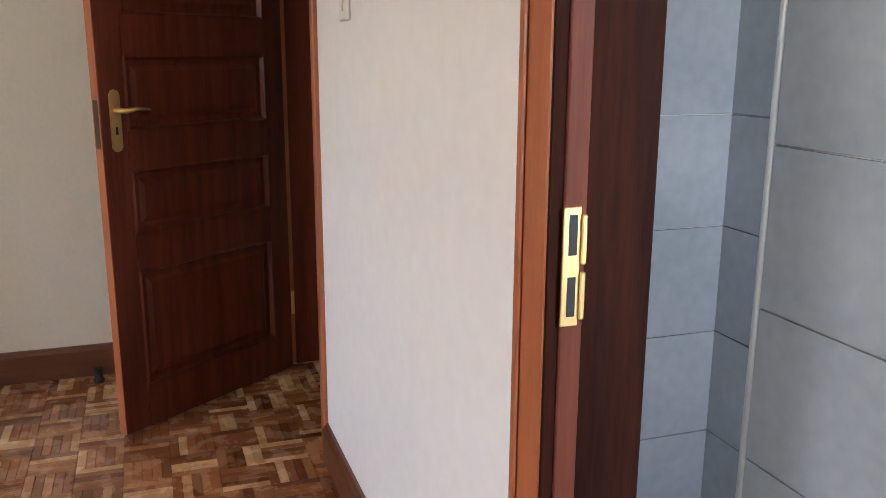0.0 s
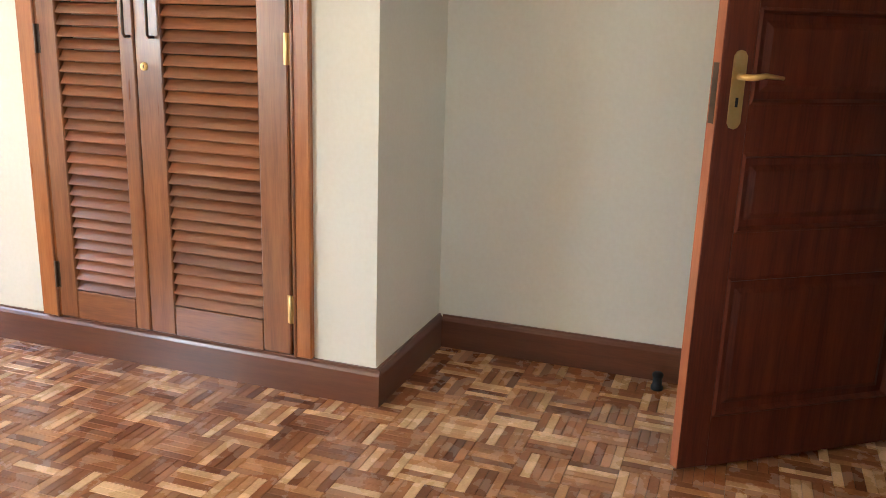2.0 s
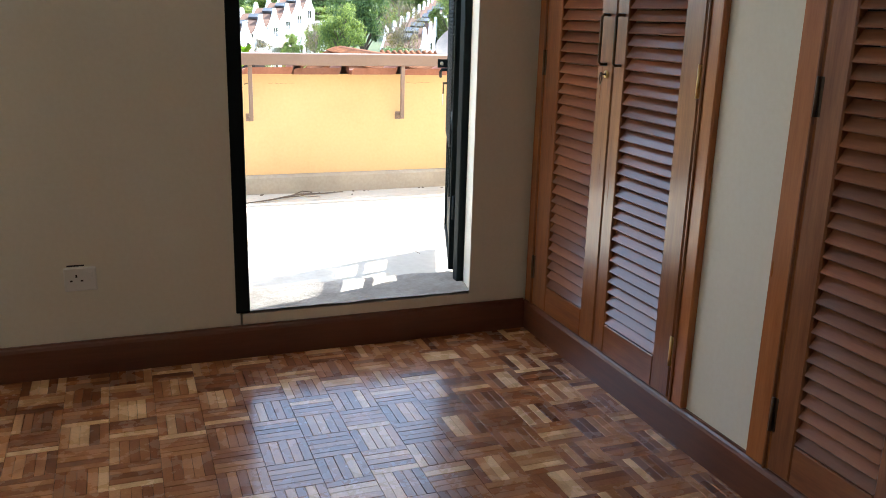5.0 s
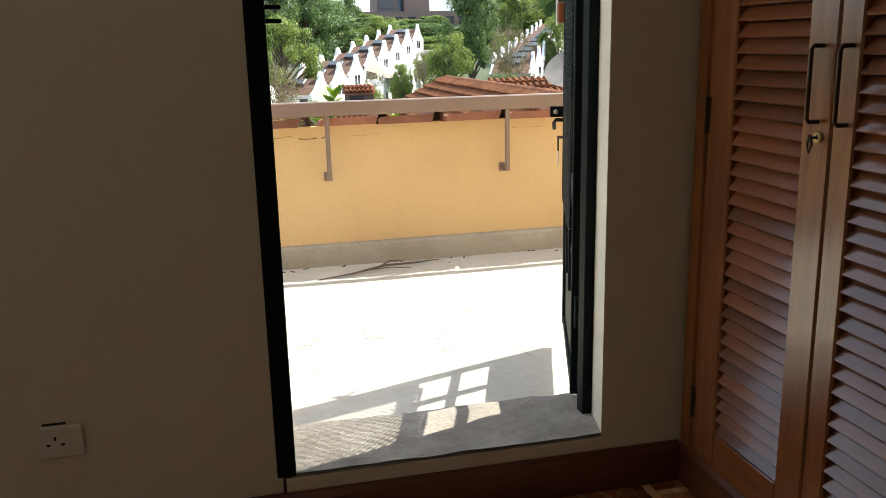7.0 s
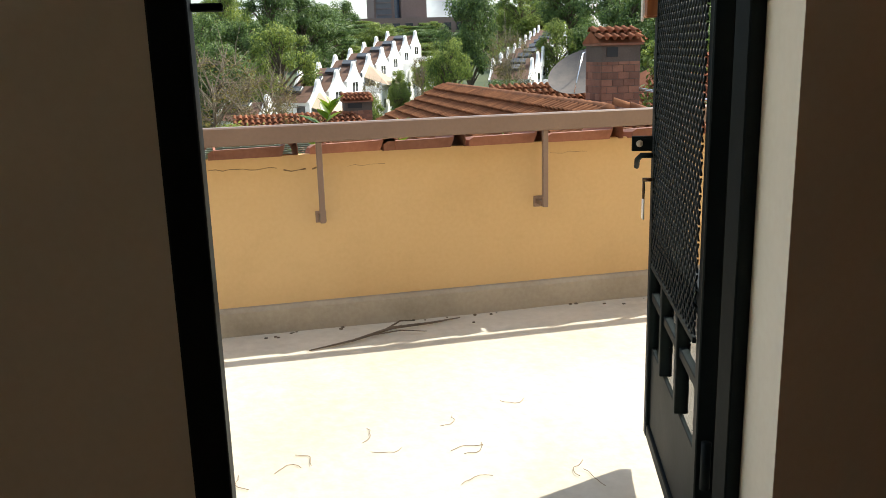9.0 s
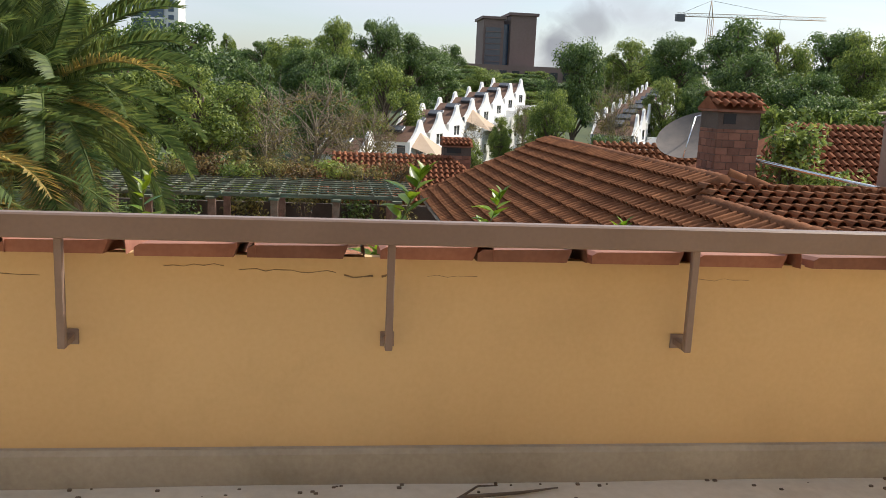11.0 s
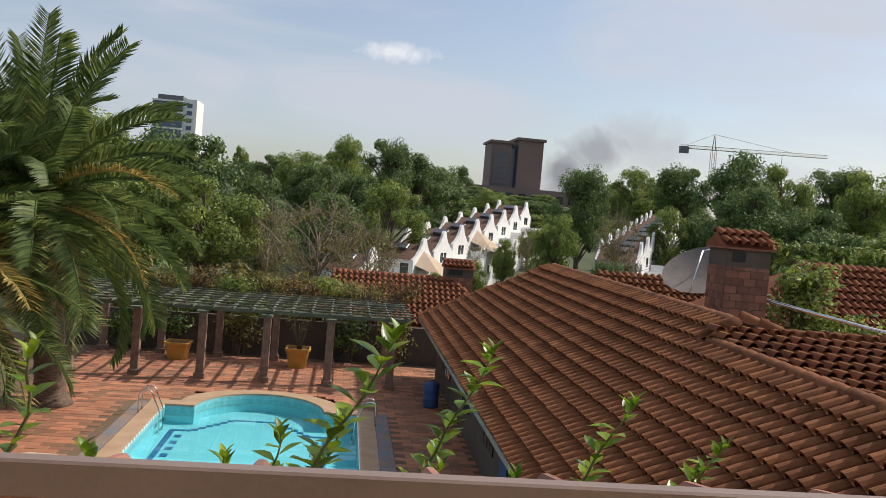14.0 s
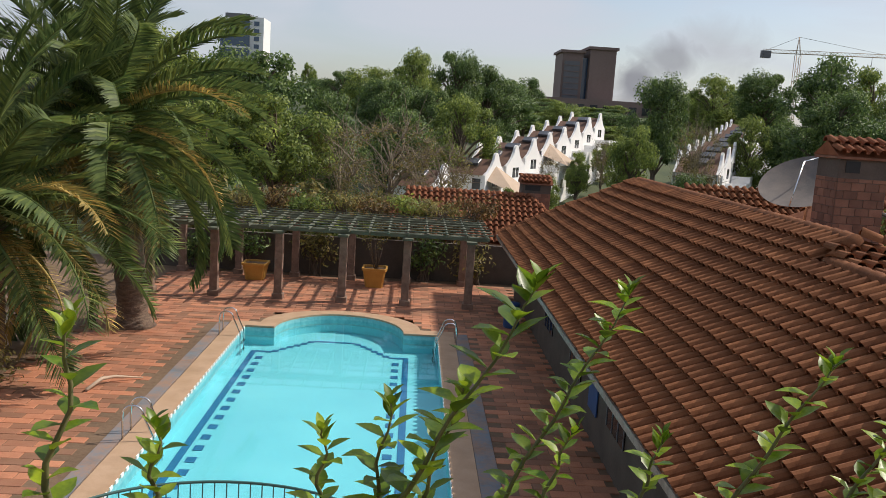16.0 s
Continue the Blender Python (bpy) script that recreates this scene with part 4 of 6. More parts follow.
g.box(-5.79, 28.63, zf + 0.004, -5.3, 28.8, zf + 0.0125).box(-1.5, 28.63, zf + 0.004, -1.04, 28.8, zf + 0.0125)
for k in range(6):
    for sgn, xo in ((1, -5.2), (-1, -1.6)):
        g.box(xo + sgn * k * 0.2 - 0.11, 28.75 + k * 0.26, zf + 0.004, xo + sgn * k * 0.2 + 0.11, 28.97 + k * 0.26, zf + 0.013)
g.box(-4.1, 30.2, zf + 0.004, -2.7, 30.35, zf + 0.0125)
part("lane_line", g, POOLLINE, pool, "dark blue lane lines")
y = PYN + 1
while y < 28.4:
    for x in (-5.58, -1.27):
        part("lane_dash", Geo().box(x - 0.11, y, zf + 0.004, x + 0.11, y + 0.3, zf + 0.012), POOLLINE, pool)
    y += 0.68
part("water", Geo().add([(x, y, zw) for x, y in pool_outline(-0.012)], [tuple(range(len(out)))]), WATER, pool, "clear still pool water").visible_shadow = False
part("coping", ring(pool_outline(0), pool_outline(0.55), ZG - 0.3, ZG + 0.035), POOLCOPE, pool, "sand-coloured pool coping")
cb = Geo()
for k in range(70):
    y = PYN + k * 0.3
    if y < PYF:
        cb.box(PX0 - 0.005, y, ZG - 0.05, PX0 + 0.02, y + 0.14, ZG + 0.03).box(PX1 - 0.02, y, ZG - 0.05, PX1 + 0.005, y + 0.14, ZG + 0.03)
part("nosing", cb, WHITEWASH, pool, "pale notched pool edge")
bs = Geo().box(PX0 - 0.95, PYN, ZG - 0.2, PX0 - 0.6, PYF + 0.3, ZG + 0.028, 0.004).box(PX1 + 0.56, PYN, ZG - 0.2, PX1 + 1.0, PYF + 0.3, ZG + 0.028, 0.004)
structure("trim_pool_strip", bs, BLUEGREY, "blue-grey strip beside the pool coping")

# deck bed under the pavers
DX0, DX1, DY1 = -11.0, 3.3, 39.0
g = Geo()
po = pool_outline(0.5)
g.box(DX0, 3.0, ZG - 0.35, PX0 - 0.5, DY1, ZG - 0.012).box(PX1 + 0.5, 3.0, ZG - 0.35, DX1, DY1, ZG - 0.012)
g.box(PX0 - 0.5, 3.0, ZG - 0.35, PX1 + 0.5, PYN - 0.5, ZG - 0.012).box(PX0 - 0.5, AYT + 0.4, ZG - 0.35, PX1 + 0.5, DY1, ZG - 0.012)
g.box(PX0 - 0.5, PYF + 0.45, ZG - 0.35, AX0 - 0.35, AYT + 0.4, ZG - 0.012).box(AX1 + 0.35, PYF + 0.45, ZG - 0.35, PX1 + 0.5, AYT + 0.4, ZG - 0.012)
structure("pavement", g, EARTH, "earth bed under the terracotta pavers")
structure("ground_bed", Geo().box(-40, 3.0, ZG - 0.4, DX0, 41.5, ZG - 0.03).box(DX1, 3.0, ZG - 0.4, 40, 60, ZG - 0.03).box(DX0, DY1, ZG - 0.4, DX1, 60, ZG - 0.03), EARTH, "bare earth of the garden beds")

def ladder(x, y, sgn):
    d = thing("pool_ladder", "chrome pool ladder handrails at the pool edge", "pool ladder", (x, y, ZG), "pool ladders")
    for o in (-0.27, 0.27):
        pts = [(x - sgn * 0.55, y + o, ZG), (x - sgn * 0.55, y + o, ZG + 0.55)]
        for k in range(0, 9):
            th = math.pi * k / 8
            pts.append((x - sgn * (0.33 + 0.22 * math.cos(th)), y + o, ZG + 0.58 + 0.22 * math.sin(th)))
        pts += [(x + sgn * 0.1, y + o, ZG + 0.1), (x + sgn * 0.14, y + o, ZG - 0.9)]
        part("handrail", Geo().tube(pts, 0.022, 8), CHROME, d)
    for k in range(3):
        z = ZG - 0.25 - 0.27 * k
        part("rung", Geo().box(x + sgn * 0.1, y - 0.27, z, x + sgn * 0.18, y + 0.27, z + 0.03, 0.005), CHROME, d)
ladder(PX0, 28.4, 1)
ladder(PX0, 19.5, 1)
ladder(PX1, 28.4, -1)

# arched green fence at the near end of the pool
fence = thing("pool_fence", "low green steel fence with an arched plan and thin bars", "fence", (-3.6, 14.6, ZG))
fpts = []
for k in range(33):
    th = math.pi * (0.12 + 0.76 * k / 32)
    fpts.append((-3.6 - 2.6 * math.cos(th), 13.1 + 2.05 * math.sin(th)))
FENCE = mat("fence_green", (0.03, 0.10, 0.09), (0.045, 0.13, 0.115), 0.5, 3, 30, 0.05)
fence_z = ZG + 0.06
part("top_rail", Geo().tube([(x, y, fence_z + 1.0) for x, y in fpts], 0.025, 6), FENCE, fence)
part("bottom_rail", Geo().tube([(x, y, fence_z + 0.12) for x, y in fpts], 0.02, 6), FENCE, fence)
for x, y in fpts:
    part("bar", Geo().tube([(x, y, fence_z - 0.1), (x, y, fence_z + 1.0)], 0.012, 6), FENCE, fence)
structure("pavement_landing", Geo().prism([(x + 3.6, y - 13.1) for x, y in fpts] + [(2.7, -4), (-2.7, -4)], (-3.6, 13.1, ZG - 1.55), (1, 0, 0), (0, 1, 0), (0, 0, 1), 1.6), PAVER_J, "paved landing at the near end of the pool")

# ---- pergola ----
pg = thing("pergola", "long weathered timber pergola on stone posts behind the pool", "pergola", (-4.7, 36.3, ZG))
PTOP = -2.92
for row, y in ((0, 34.0), (1, 38.6)):
    for k in range(6):
        x = -10.85 + 2.435 * k
        p = part("post", Geo().box(x - 0.15, y - 0.15, ZG - 0.02, x + 0.15, y + 0.15, PTOP, 0.02), POSTBRICK, pg, "mossy stone pergola post")
        part("footing", Geo().box(x - 0.21, y - 0.21, ZG - 0.02, x + 0.21, y + 0.21, ZG + 0.22, 0.02), POSTBRICK, p)
        part("cap", Geo().box(x - 0.2, y - 0.5, PTOP, x + 0.2, y + 0.5, PTOP + 0.09, 0.01), PERGWOOD, p)
    part("beam", Geo().box(-11.6, y - 0.16, PTOP + 0.09, 2.0, y - 0.08, PTOP + 0.24, 0.008), PERGWOOD, pg)
    part("beam", Geo().box(-11.6, y + 0.08, PTOP + 0.09, 2.0, y + 0.16, PTOP + 0.24, 0.008), PERGWOOD, pg)
for k in range(19):
    x = -11.5 + k * 0.742
    part("crossbeam", Geo().box(x - 0.035, 33.3, PTOP + 0.24, x + 0.035, 39.4, PTOP + 0.36, 0.006), PERGWOOD, pg)
for k in range(8):
    y = 33.5 + k * 0.8
    part("lath", Geo().box(-11.7, y - 0.03, PTOP + 0.36, 2.1, y + 0.03, PTOP + 0.41, 0.005), PERGWOOD, pg)
structure("wall_garden_back", Geo().box(-14, 39.6, ZG - 0.1, 6, 39.85, ZG + 1.7), DARKWALL, "dark mottled garden wall behind the pergola")
structure("wall_garden_left", Geo().box(-12.6, 14, ZG - 0.1, -12.4, 26.0, ZG + 0.9), WHITEWASH, "low white garden wall")

def pot(x, y, r, h, label, stems):
    """A square tapered planter with a rolled rim; stems: how many bare shoots grow from it."""
    p = thing("plant_pot", label, "plant pot", (x, y, ZG))
    prof = [(0.70, 0.0), (0.74, 0.04), (0.96, 0.86), (1.06, 0.88), (1.06, 1.0), (0.92, 1.0), (0.88, 0.9)]
    g = Geo()
    for q, z in prof:
        q *= r
        c = q * 0.82
        g.v += [(x + u, y + v, ZG - 0.012 + z * h) for u, v in ((-c, -q), (c, -q), (q, -c), (q, c), (c, q), (-c, q), (-q, c), (-q, -c))]
    for i in range(len(prof) - 1):
        for k in range(8):
            g.f.append((8 * i + k, 8 * i + (k + 1) % 8, 8 * i + 8 + (k + 1) % 8, 8 * i + 8 + k))
    g.smooth = [False] * len(g.f)
    part("vessel", g, POTCLAY, p)
    k = 8 * (len(prof) - 1)
    part("soil", Geo().add(g.v[k:k + 8], [tuple(range(8))]), EARTH, p)
    rr = random.Random(int(x * 100))
    if stems:
        st, lf = Geo(), Geo()
        for _ in range(stems):
            e = Vector((x + rr.uniform(-0.5, 0.5), y + rr.uniform(-0.4, 0.4), ZG + h + rr.uniform(0.7, 1.4)))
            o = Vector((x + rr.uniform(-0.15, 0.15), y + rr.uniform(-0.15, 0.15), ZG + h * 0.85))
            st.tube([o, o.lerp(e, 0.5) + Vector((rr.uniform(-0.1, 0.1), 0, 0.1)), e], [0.022, 0.015, 0.006], 5)
            leaves(lf, e, (0.2, 0.2, 0.22), 14, 0.06, rr)
        part("stem", st, BARK, p)
        part("foliage", lf, LEAF_C, p)
    return p
drum = thing("water_drum", "blue plastic drum beside the pool house wall", "drum", (2.75, 31.4, ZG))
part("barrel", Geo().lathe([(0, 0), (0.27, 0), (0.29, 0.1), (0.28, 0.3), (0.295, 0.33), (0.28, 0.36), (0.28, 0.6), (0.295, 0.63), (0.28, 0.66), (0.29, 0.85), (0.26, 0.9), (0, 0.9)], (2.75, 31.4, ZG), 20), BLUEPLASTIC, drum)
br = thing("fallen_branch", "pale bare fallen branch lying on the paving", "branch", (-8.2, 22.7, ZG))
part("branch_stem", Geo().tube([(-8.75, 22.2, ZG + 0.05), (-8.6, 22.8, ZG + 0.16), (-8.35, 23.1, ZG + 0.14), (-7.75, 23.4, ZG + 0.05)], [0.05, 0.05, 0.035, 0.015], 7), AWNING, br)

# ---- tiled roofs ----
TW, TL = 0.3, 0.415
TPROF = [(0, 0.0), (0.012, 0.06), (0.05, 0.108), (0.1, 0.125), (0.15, 0.108), (0.188, 0.06), (0.2, 0.0), (0.25, -0.012), (0.3, 0.0)]
def tile_geo(w=TW, length=TL):
    s = w / TW
    g = Geo()
    k = len(TPROF)
    vs = [(a * s, -0.0, t * s + 0.1) for a, t in TPROF] + [(a * s, length + 0.04, t * s * 0.9) for a, t in TPROF] + [(a * s, 0.0, t * s + 0.072) for a, t in TPROF]
    fs = [(i, i + 1, k + i + 1, k + i) for i in range(k - 1)] + [(i, 2 * k + i, 2 * k + i + 1, i + 1) for i in range(k - 1)]
    g.add(vs, fs)
    return g

def tile_field(o, a, u, na, umax, seed, w=TW, length=TL):
    """Poses of the tiles on a slope: o its low corner, a along the eave, u up the slope; umax(s) the slope's length there."""
    rr = random.Random(seed)
    a, u = Vector(a).normalized(), Vector(u).normalized()
    n = a.cross(u)
    res = []
    for i in range(int(na / w)):
        top = umax((i + 0.5) * w)
        j = 0
        while j * length < top - 0.1:
            p = Vector(o) + a * (i * w + rr.uniform(-0.006, 0.006)) + u * (j * length + rr.uniform(-0.012, 0.012)) + n * rr.uniform(0, 0.008)
            res.append(frame_matrix(p, a, u, n) @ Matrix.Rotation(rr.uniform(-0.012, 0.012), 4, "Z"))
            j += 1
    return res

def joined(mats, base):
    g = Geo()
    bv = np.array([(*p, 1.0) for p in base.v])
    for m in mats:
        g.add((bv @ np.array(m).T)[:, :3].tolist(), base.f)
    return g

def ridge_caps(pts, r, material, parent, step=0.4, name="ridge_tile"):
    """Half-round cap tiles along a line, each overlapping the next."""
    a, b = Vector(pts[0]), Vector(pts[1])
    d = (b - a).normalized()
    s = d.cross(Vector((0, 0, 1))).normalized()
    up = s.cross(d)
    g = Geo()
    k = 7
    for e, rr_ in ((0.0, r * 1.12), (step + 0.05, r * 0.9)):
        for i in range(k):
            th = math.pi * i / (k - 1)
            g.v.append((e, math.cos(th) * rr_, math.sin(th) * rr_ - 0.02))
    for i in range(k):
        th = math.pi * i / (k - 1)
        g.v.append((0.0, math.cos(th) * r * 0.85, math.sin(th) * r * 0.85 - 0.02))
    g.f = [(i, i + 1, k + i + 1, k + i) for i in range(k - 1)] + [(i, 2 * k + i, 2 * k + i + 1, i + 1) for i in range(k - 1)]
    g.smooth = [True] * (k - 1) + [False] * (k - 1)
    me = g.mesh(name, material)
    for i in range(int((b - a).length / step)):
        o = part(name, me, material, parent)
        o.matrix_basis = frame_matrix(a + d * (i * step), d, s, up)

# pool house with the large brown roof
house = thing("pool_house", "low pool house with a large brown clay tile roof", "house", (6.5, 22, ZG))
EX, EZ, RX, RZ, YF, YN = 2.65, -3.0, 7.26, -0.07, 37.6, 2.5
run = RX - EX
sl = math.hypot(run, RZ - EZ)
uu = Vector((run, 0, RZ - EZ)).normalized()
def umain(s):
    y = YF - s
    top = sl if y > 17.2 else sl * (6.57 - EX) / run
    return min(top, (YF - y) * sl / run)
WX = 3.45
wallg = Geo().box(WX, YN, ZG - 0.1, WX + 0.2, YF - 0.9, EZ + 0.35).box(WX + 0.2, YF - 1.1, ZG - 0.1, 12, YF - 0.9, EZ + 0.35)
# shade under the eave is in the colour of wall and soffit
part("wall", wallg, DARKWALL, house, "stained wall under the eave, its shade put into the dark colour")
part("fascia", Geo().box(EX - 0.03, YN, EZ - 0.14, EX + 0.02, YF, EZ + 0.0, 0.004), SILLSTONE, house, "pale painted fascia and gutter")
part("soffit", Geo().box(EX + 0.02, YN, EZ - 0.1, WX, YF - 0.05, EZ - 0.06), DARKWALL, house)
deck = Geo().add([(EX, YN, EZ - 0.03), (EX, YF, EZ - 0.03), (RX, YF - run, RZ - 0.03), (RX, 17.2, RZ - 0.03), (6.57, 16.8, EZ + (6.57 - EX) / run * (RZ - EZ) - 0.03), (6.57, YN, EZ + (6.57 - EX) / run * (RZ - EZ) - 0.03)], [(0, 1, 2, 3, 4, 5)])
BX = 2 * RX - EX
deck.add([(EX, YF, EZ - 0.03), (BX, YF, EZ - 0.03), (RX, YF - run, RZ - 0.03)], [(0, 1, 2)])
deck.add([(RX, YF - run, RZ - 0.04), (RX, 17.2, RZ - 0.04), (BX, 17.2, EZ - 0.04), (BX, YF, EZ - 0.04)], [(0, 1, 2, 3)])
roof = part("roof", deck, TILE_J, house, "weathered brown clay tile roof")
for y in (13.5, 18.5, 23.0, 27.5, 32.5):
    wn_ = part("window", Geo().box(WX - 0.03, y - 0.75, ZG + 0.9, WX - 0.0, y + 0.75, ZG + 2.0, 0.004), WINDARK, house, "dark window with thin steel bars")
    for k in range(4):
        part("bar", Geo().box(WX - 0.045, y - 0.75 + 0.5 * k - 0.02, ZG + 0.9, WX - 0.03, y - 0.75 + 0.5 * k + 0.02, ZG + 2.0), TOWERGREY, wn_)
    part("bar", Geo().box(WX - 0.044, y - 0.75, ZG + 1.43, WX - 0.031, y + 0.75, ZG + 1.47), TOWERGREY, wn_)
part("notice_board", Geo().box(WX - 0.05, 20.2, ZG + 0.7, WX - 0.02, 21.1, ZG + 1.9, 0.004), BLUEPLASTIC, house, "blue notice board on the wall")
ridge_caps(((RX, YF - run - 0.1, RZ), (RX, 17.2, RZ)), 0.14, TILE, roof)
ridge_caps(((EX + 0.1, YF - 0.1, EZ + 0.05), (RX, YF - run, RZ)), 0.13, TILE, roof)
ridge_caps(((6.62, 16.9, -0.45), (6.62, 6.5, -0.45)), 0.13, TILE, roof)
ridge_caps(((6.62, 16.8, -0.43), (RX + 0.1, 17.3, 0.02)), 0.16, TILE, roof)

# wing of the pool house, its slope towards the balcony
wing = thing("house_wing", "tiled wing roof joined to the pool house ridge", "house", (11, 15, ZG))
part("wall", Geo().box(6.7, 6.8, ZG - 0.1, 20, 17, -2.9), WHITEWASH, wing)
wdeck = Geo().add([(6.6, 7.0, -2.5), (21, 7.0, -2.5), (21, 17.0, -0.33), (8.3, 17.0, -0.33), (7.3, 17.4, -0.02), (6.6, 17.0, -0.33)], [(0, 1, 2, 3, 4, 5)])
wroof = part("roof", wdeck, TILE_J, wing, "weathered reddish clay tile roof")
wt = tile_field((6.65, 12.8, -1.21), (1, 0, 0), (0, 10.1, 2.2), 13.5, lambda s: 4.25, 77)
part("tiles", joined(wt, tile_geo()), TILE_J, wroof)
ridge_caps(((RX + 0.1, 17.35, 0.04), (8.25, 17.0, -0.22)), 0.15, TILE, wroof)
ridge_caps(((8.25, 17.0, -0.24), (21, 17.0, -0.14)), 0.15, TILE, wroof)

def brick_stack(x0, y0, z0, x1, y1, z1, par, name="brick"):
    """Courses of large bricks round a chimney."""
    bw, bh = 0.34, 0.2
    z, c = z0, 0
    while z < z1 - 0.02:
        zt = min(z + bh, z1)
        for (ax, ay), (bx, by) in (((x0, y0), (x1, y0)), ((x0, y1), (x0, y0))):
            L = math.hypot(bx - ax, by - ay)
            dx, dy = (bx - ax) / L, (by - ay) / L
            s = -0.17 if c % 2 else 0.0
            while s < L:
                a, b = max(s, 0) + 0.006, min(s + bw, L) - 0.006
                if b - a > 0.03:
                    nx, ny = -dy, dx
                    m = frame_matrix((ax, ay, 0), (dx, dy, 0), (nx, ny, 0), (0, 0, 1))
                    part(name, Geo().box(a, -0.014, z + 0.006, b, 0.02, zt - 0.006, 0.006, m), BRICK, par)
                s += bw
        z, c = zt, c + 1

def chimney(name, label, x0, y0, x1, y1, z0, z1, hole):
    ch = thing(name, label, "chimney", ((x0 + x1) / 2, (y0 + y1) / 2, z0))
    body = part("body", Geo().box(x0, y0, z0, x1, y1, z1), DARKWALL, ch, "brick chimney stack")
    brick_stack(x0, y0, z0, x1, y1, z1 - 0.45, body)
    part("flue_opening", Geo().box(x0 + 0.15, y0 - 0.02, z1 - 0.32, x0 + 0.15 + hole, y0 - 0.005, z1 - 0.05), BLACK, ch, "dark flue opening")
    part("collar", Geo().box(x0 - 0.08, y0 - 0.08, z1, x1 + 0.08, y1 + 0.08, z1 + 0.07, 0.01), BRICK, ch)
    cap = part("cap", Geo().add([(x0 - 0.1, y0 - 0.1, z1 + 0.07), (x1 + 0.1, y0 - 0.1, z1 + 0.07), (x1 + 0.1, y1 + 0.1, z1 + 0.07), (x0 - 0.1, y1 + 0.1, z1 + 0.07), (x0 - 0.1, (y0 + y1) / 2, z1 + 0.42), (x1 + 0.1, (y0 + y1) / 2, z1 + 0.42)], [(0, 1, 5, 4), (2, 3, 4, 5), (0, 4, 3), (1, 2, 5), (0, 3, 2, 1)]), TILE_O, ch, "little clay tile roof on the chimney")
    ty = tile_field((x0 - 0.12, y0 - 0.14, z1 + 0.08), (1, 0, 0), (0, (y1 - y0) / 2 + 0.1, 0.35), x1 - x0 + 0.28, lambda s: 0.75, 5, 0.24, 0.4)
    part("cap_tiles", joined(ty, tile_geo(0.24, 0.4)), TILE_O, cap)
    ridge_caps(((x0 - 0.15, (y0 + y1) / 2, z1 + 0.42), (x1 + 0.15, (y0 + y1) / 2, z1 + 0.42)), 0.12, TILE_O, cap)
chimney("chimney", "square brick chimney with a small tiled roof cap", 9.05, 21.8, 10.25, 22.9, -3.0, 1.35, 0.35)
chimney("chimney", "brick chimney of the house behind the pergola with tiled cap", 4.65, 46.0, 6.15, 47.2, -5.6, -1.35, 0.8)

def plaster_chimney(x, y, z0, z1):
    """A square plastered chimney with a pyramid cap on short legs and a finial."""
    c = thing("plastered_chimney", "plastered square chimney with a pyramid cap and a thin finial", "chimney", (x, y, z0))
    part("shaft", Geo().box(x - 0.46, y - 0.46, z0, x + 0.46, y + 0.46, z1, 0.02), COPESTONE, c)
    part("collar", Geo().box(x - 0.52, y - 0.52, z1, x + 0.52, y + 0.52, z1 + 0.08, 0.01), COPESTONE, c)
    for dx in (-0.38, 0.38):
        for dy in (-0.38, 0.38):
            part("cap_leg", Geo().box(x + dx - 0.07, y + dy - 0.07, z1 + 0.08, x + dx + 0.07, y + dy + 0.07, z1 + 0.3, 0.006), COPESTONE, c)
    ring_ = [(0.62, 0.3), (0.62, 0.35), (0.36, 0.46), (0.2, 0.62), (0.16, 0.74)]
    g = Geo()
    for r, z in ring_:
        g.v += [(x - r, y - r, z1 + z), (x + r, y - r, z1 + z), (x + r, y + r, z1 + z), (x - r, y + r, z1 + z)]
    for i in range(len(ring_) - 1):
        for k in range(4):
            g.f.append((4 * i + k, 4 * i + (k + 1) % 4, 4 * i + 4 + (k + 1) % 4, 4 * i + 4 + k))
    g.f += [(3, 2, 1, 0), (16, 17, 18, 19)]
    g.smooth = [False] * len(g.f)
    part("cap", g, COPESTONE, c, "pale pyramid chimney cap")
    part("finial", Geo().tube([(x, y, z1 + 0.72), (x + 0.05, y, z1 + 1.6)], 0.035, 6).lathe([(0, 0), (0.1, 0.04), (0.13, 0.13), (0.1, 0.22), (0, 0.26)], (x + 0.05, y, z1 + 1.55), 10), COPESTONE, c, "rod with a round knob")
COPESTONE = mat("chimney_render", (0.30, 0.22, 0.17), (0.40, 0.31, 0.25), 0.9, 2, 30, 0.3, dirt=0.35)
plaster_chimney(17.45, 26.0, -2.5, 1.15)

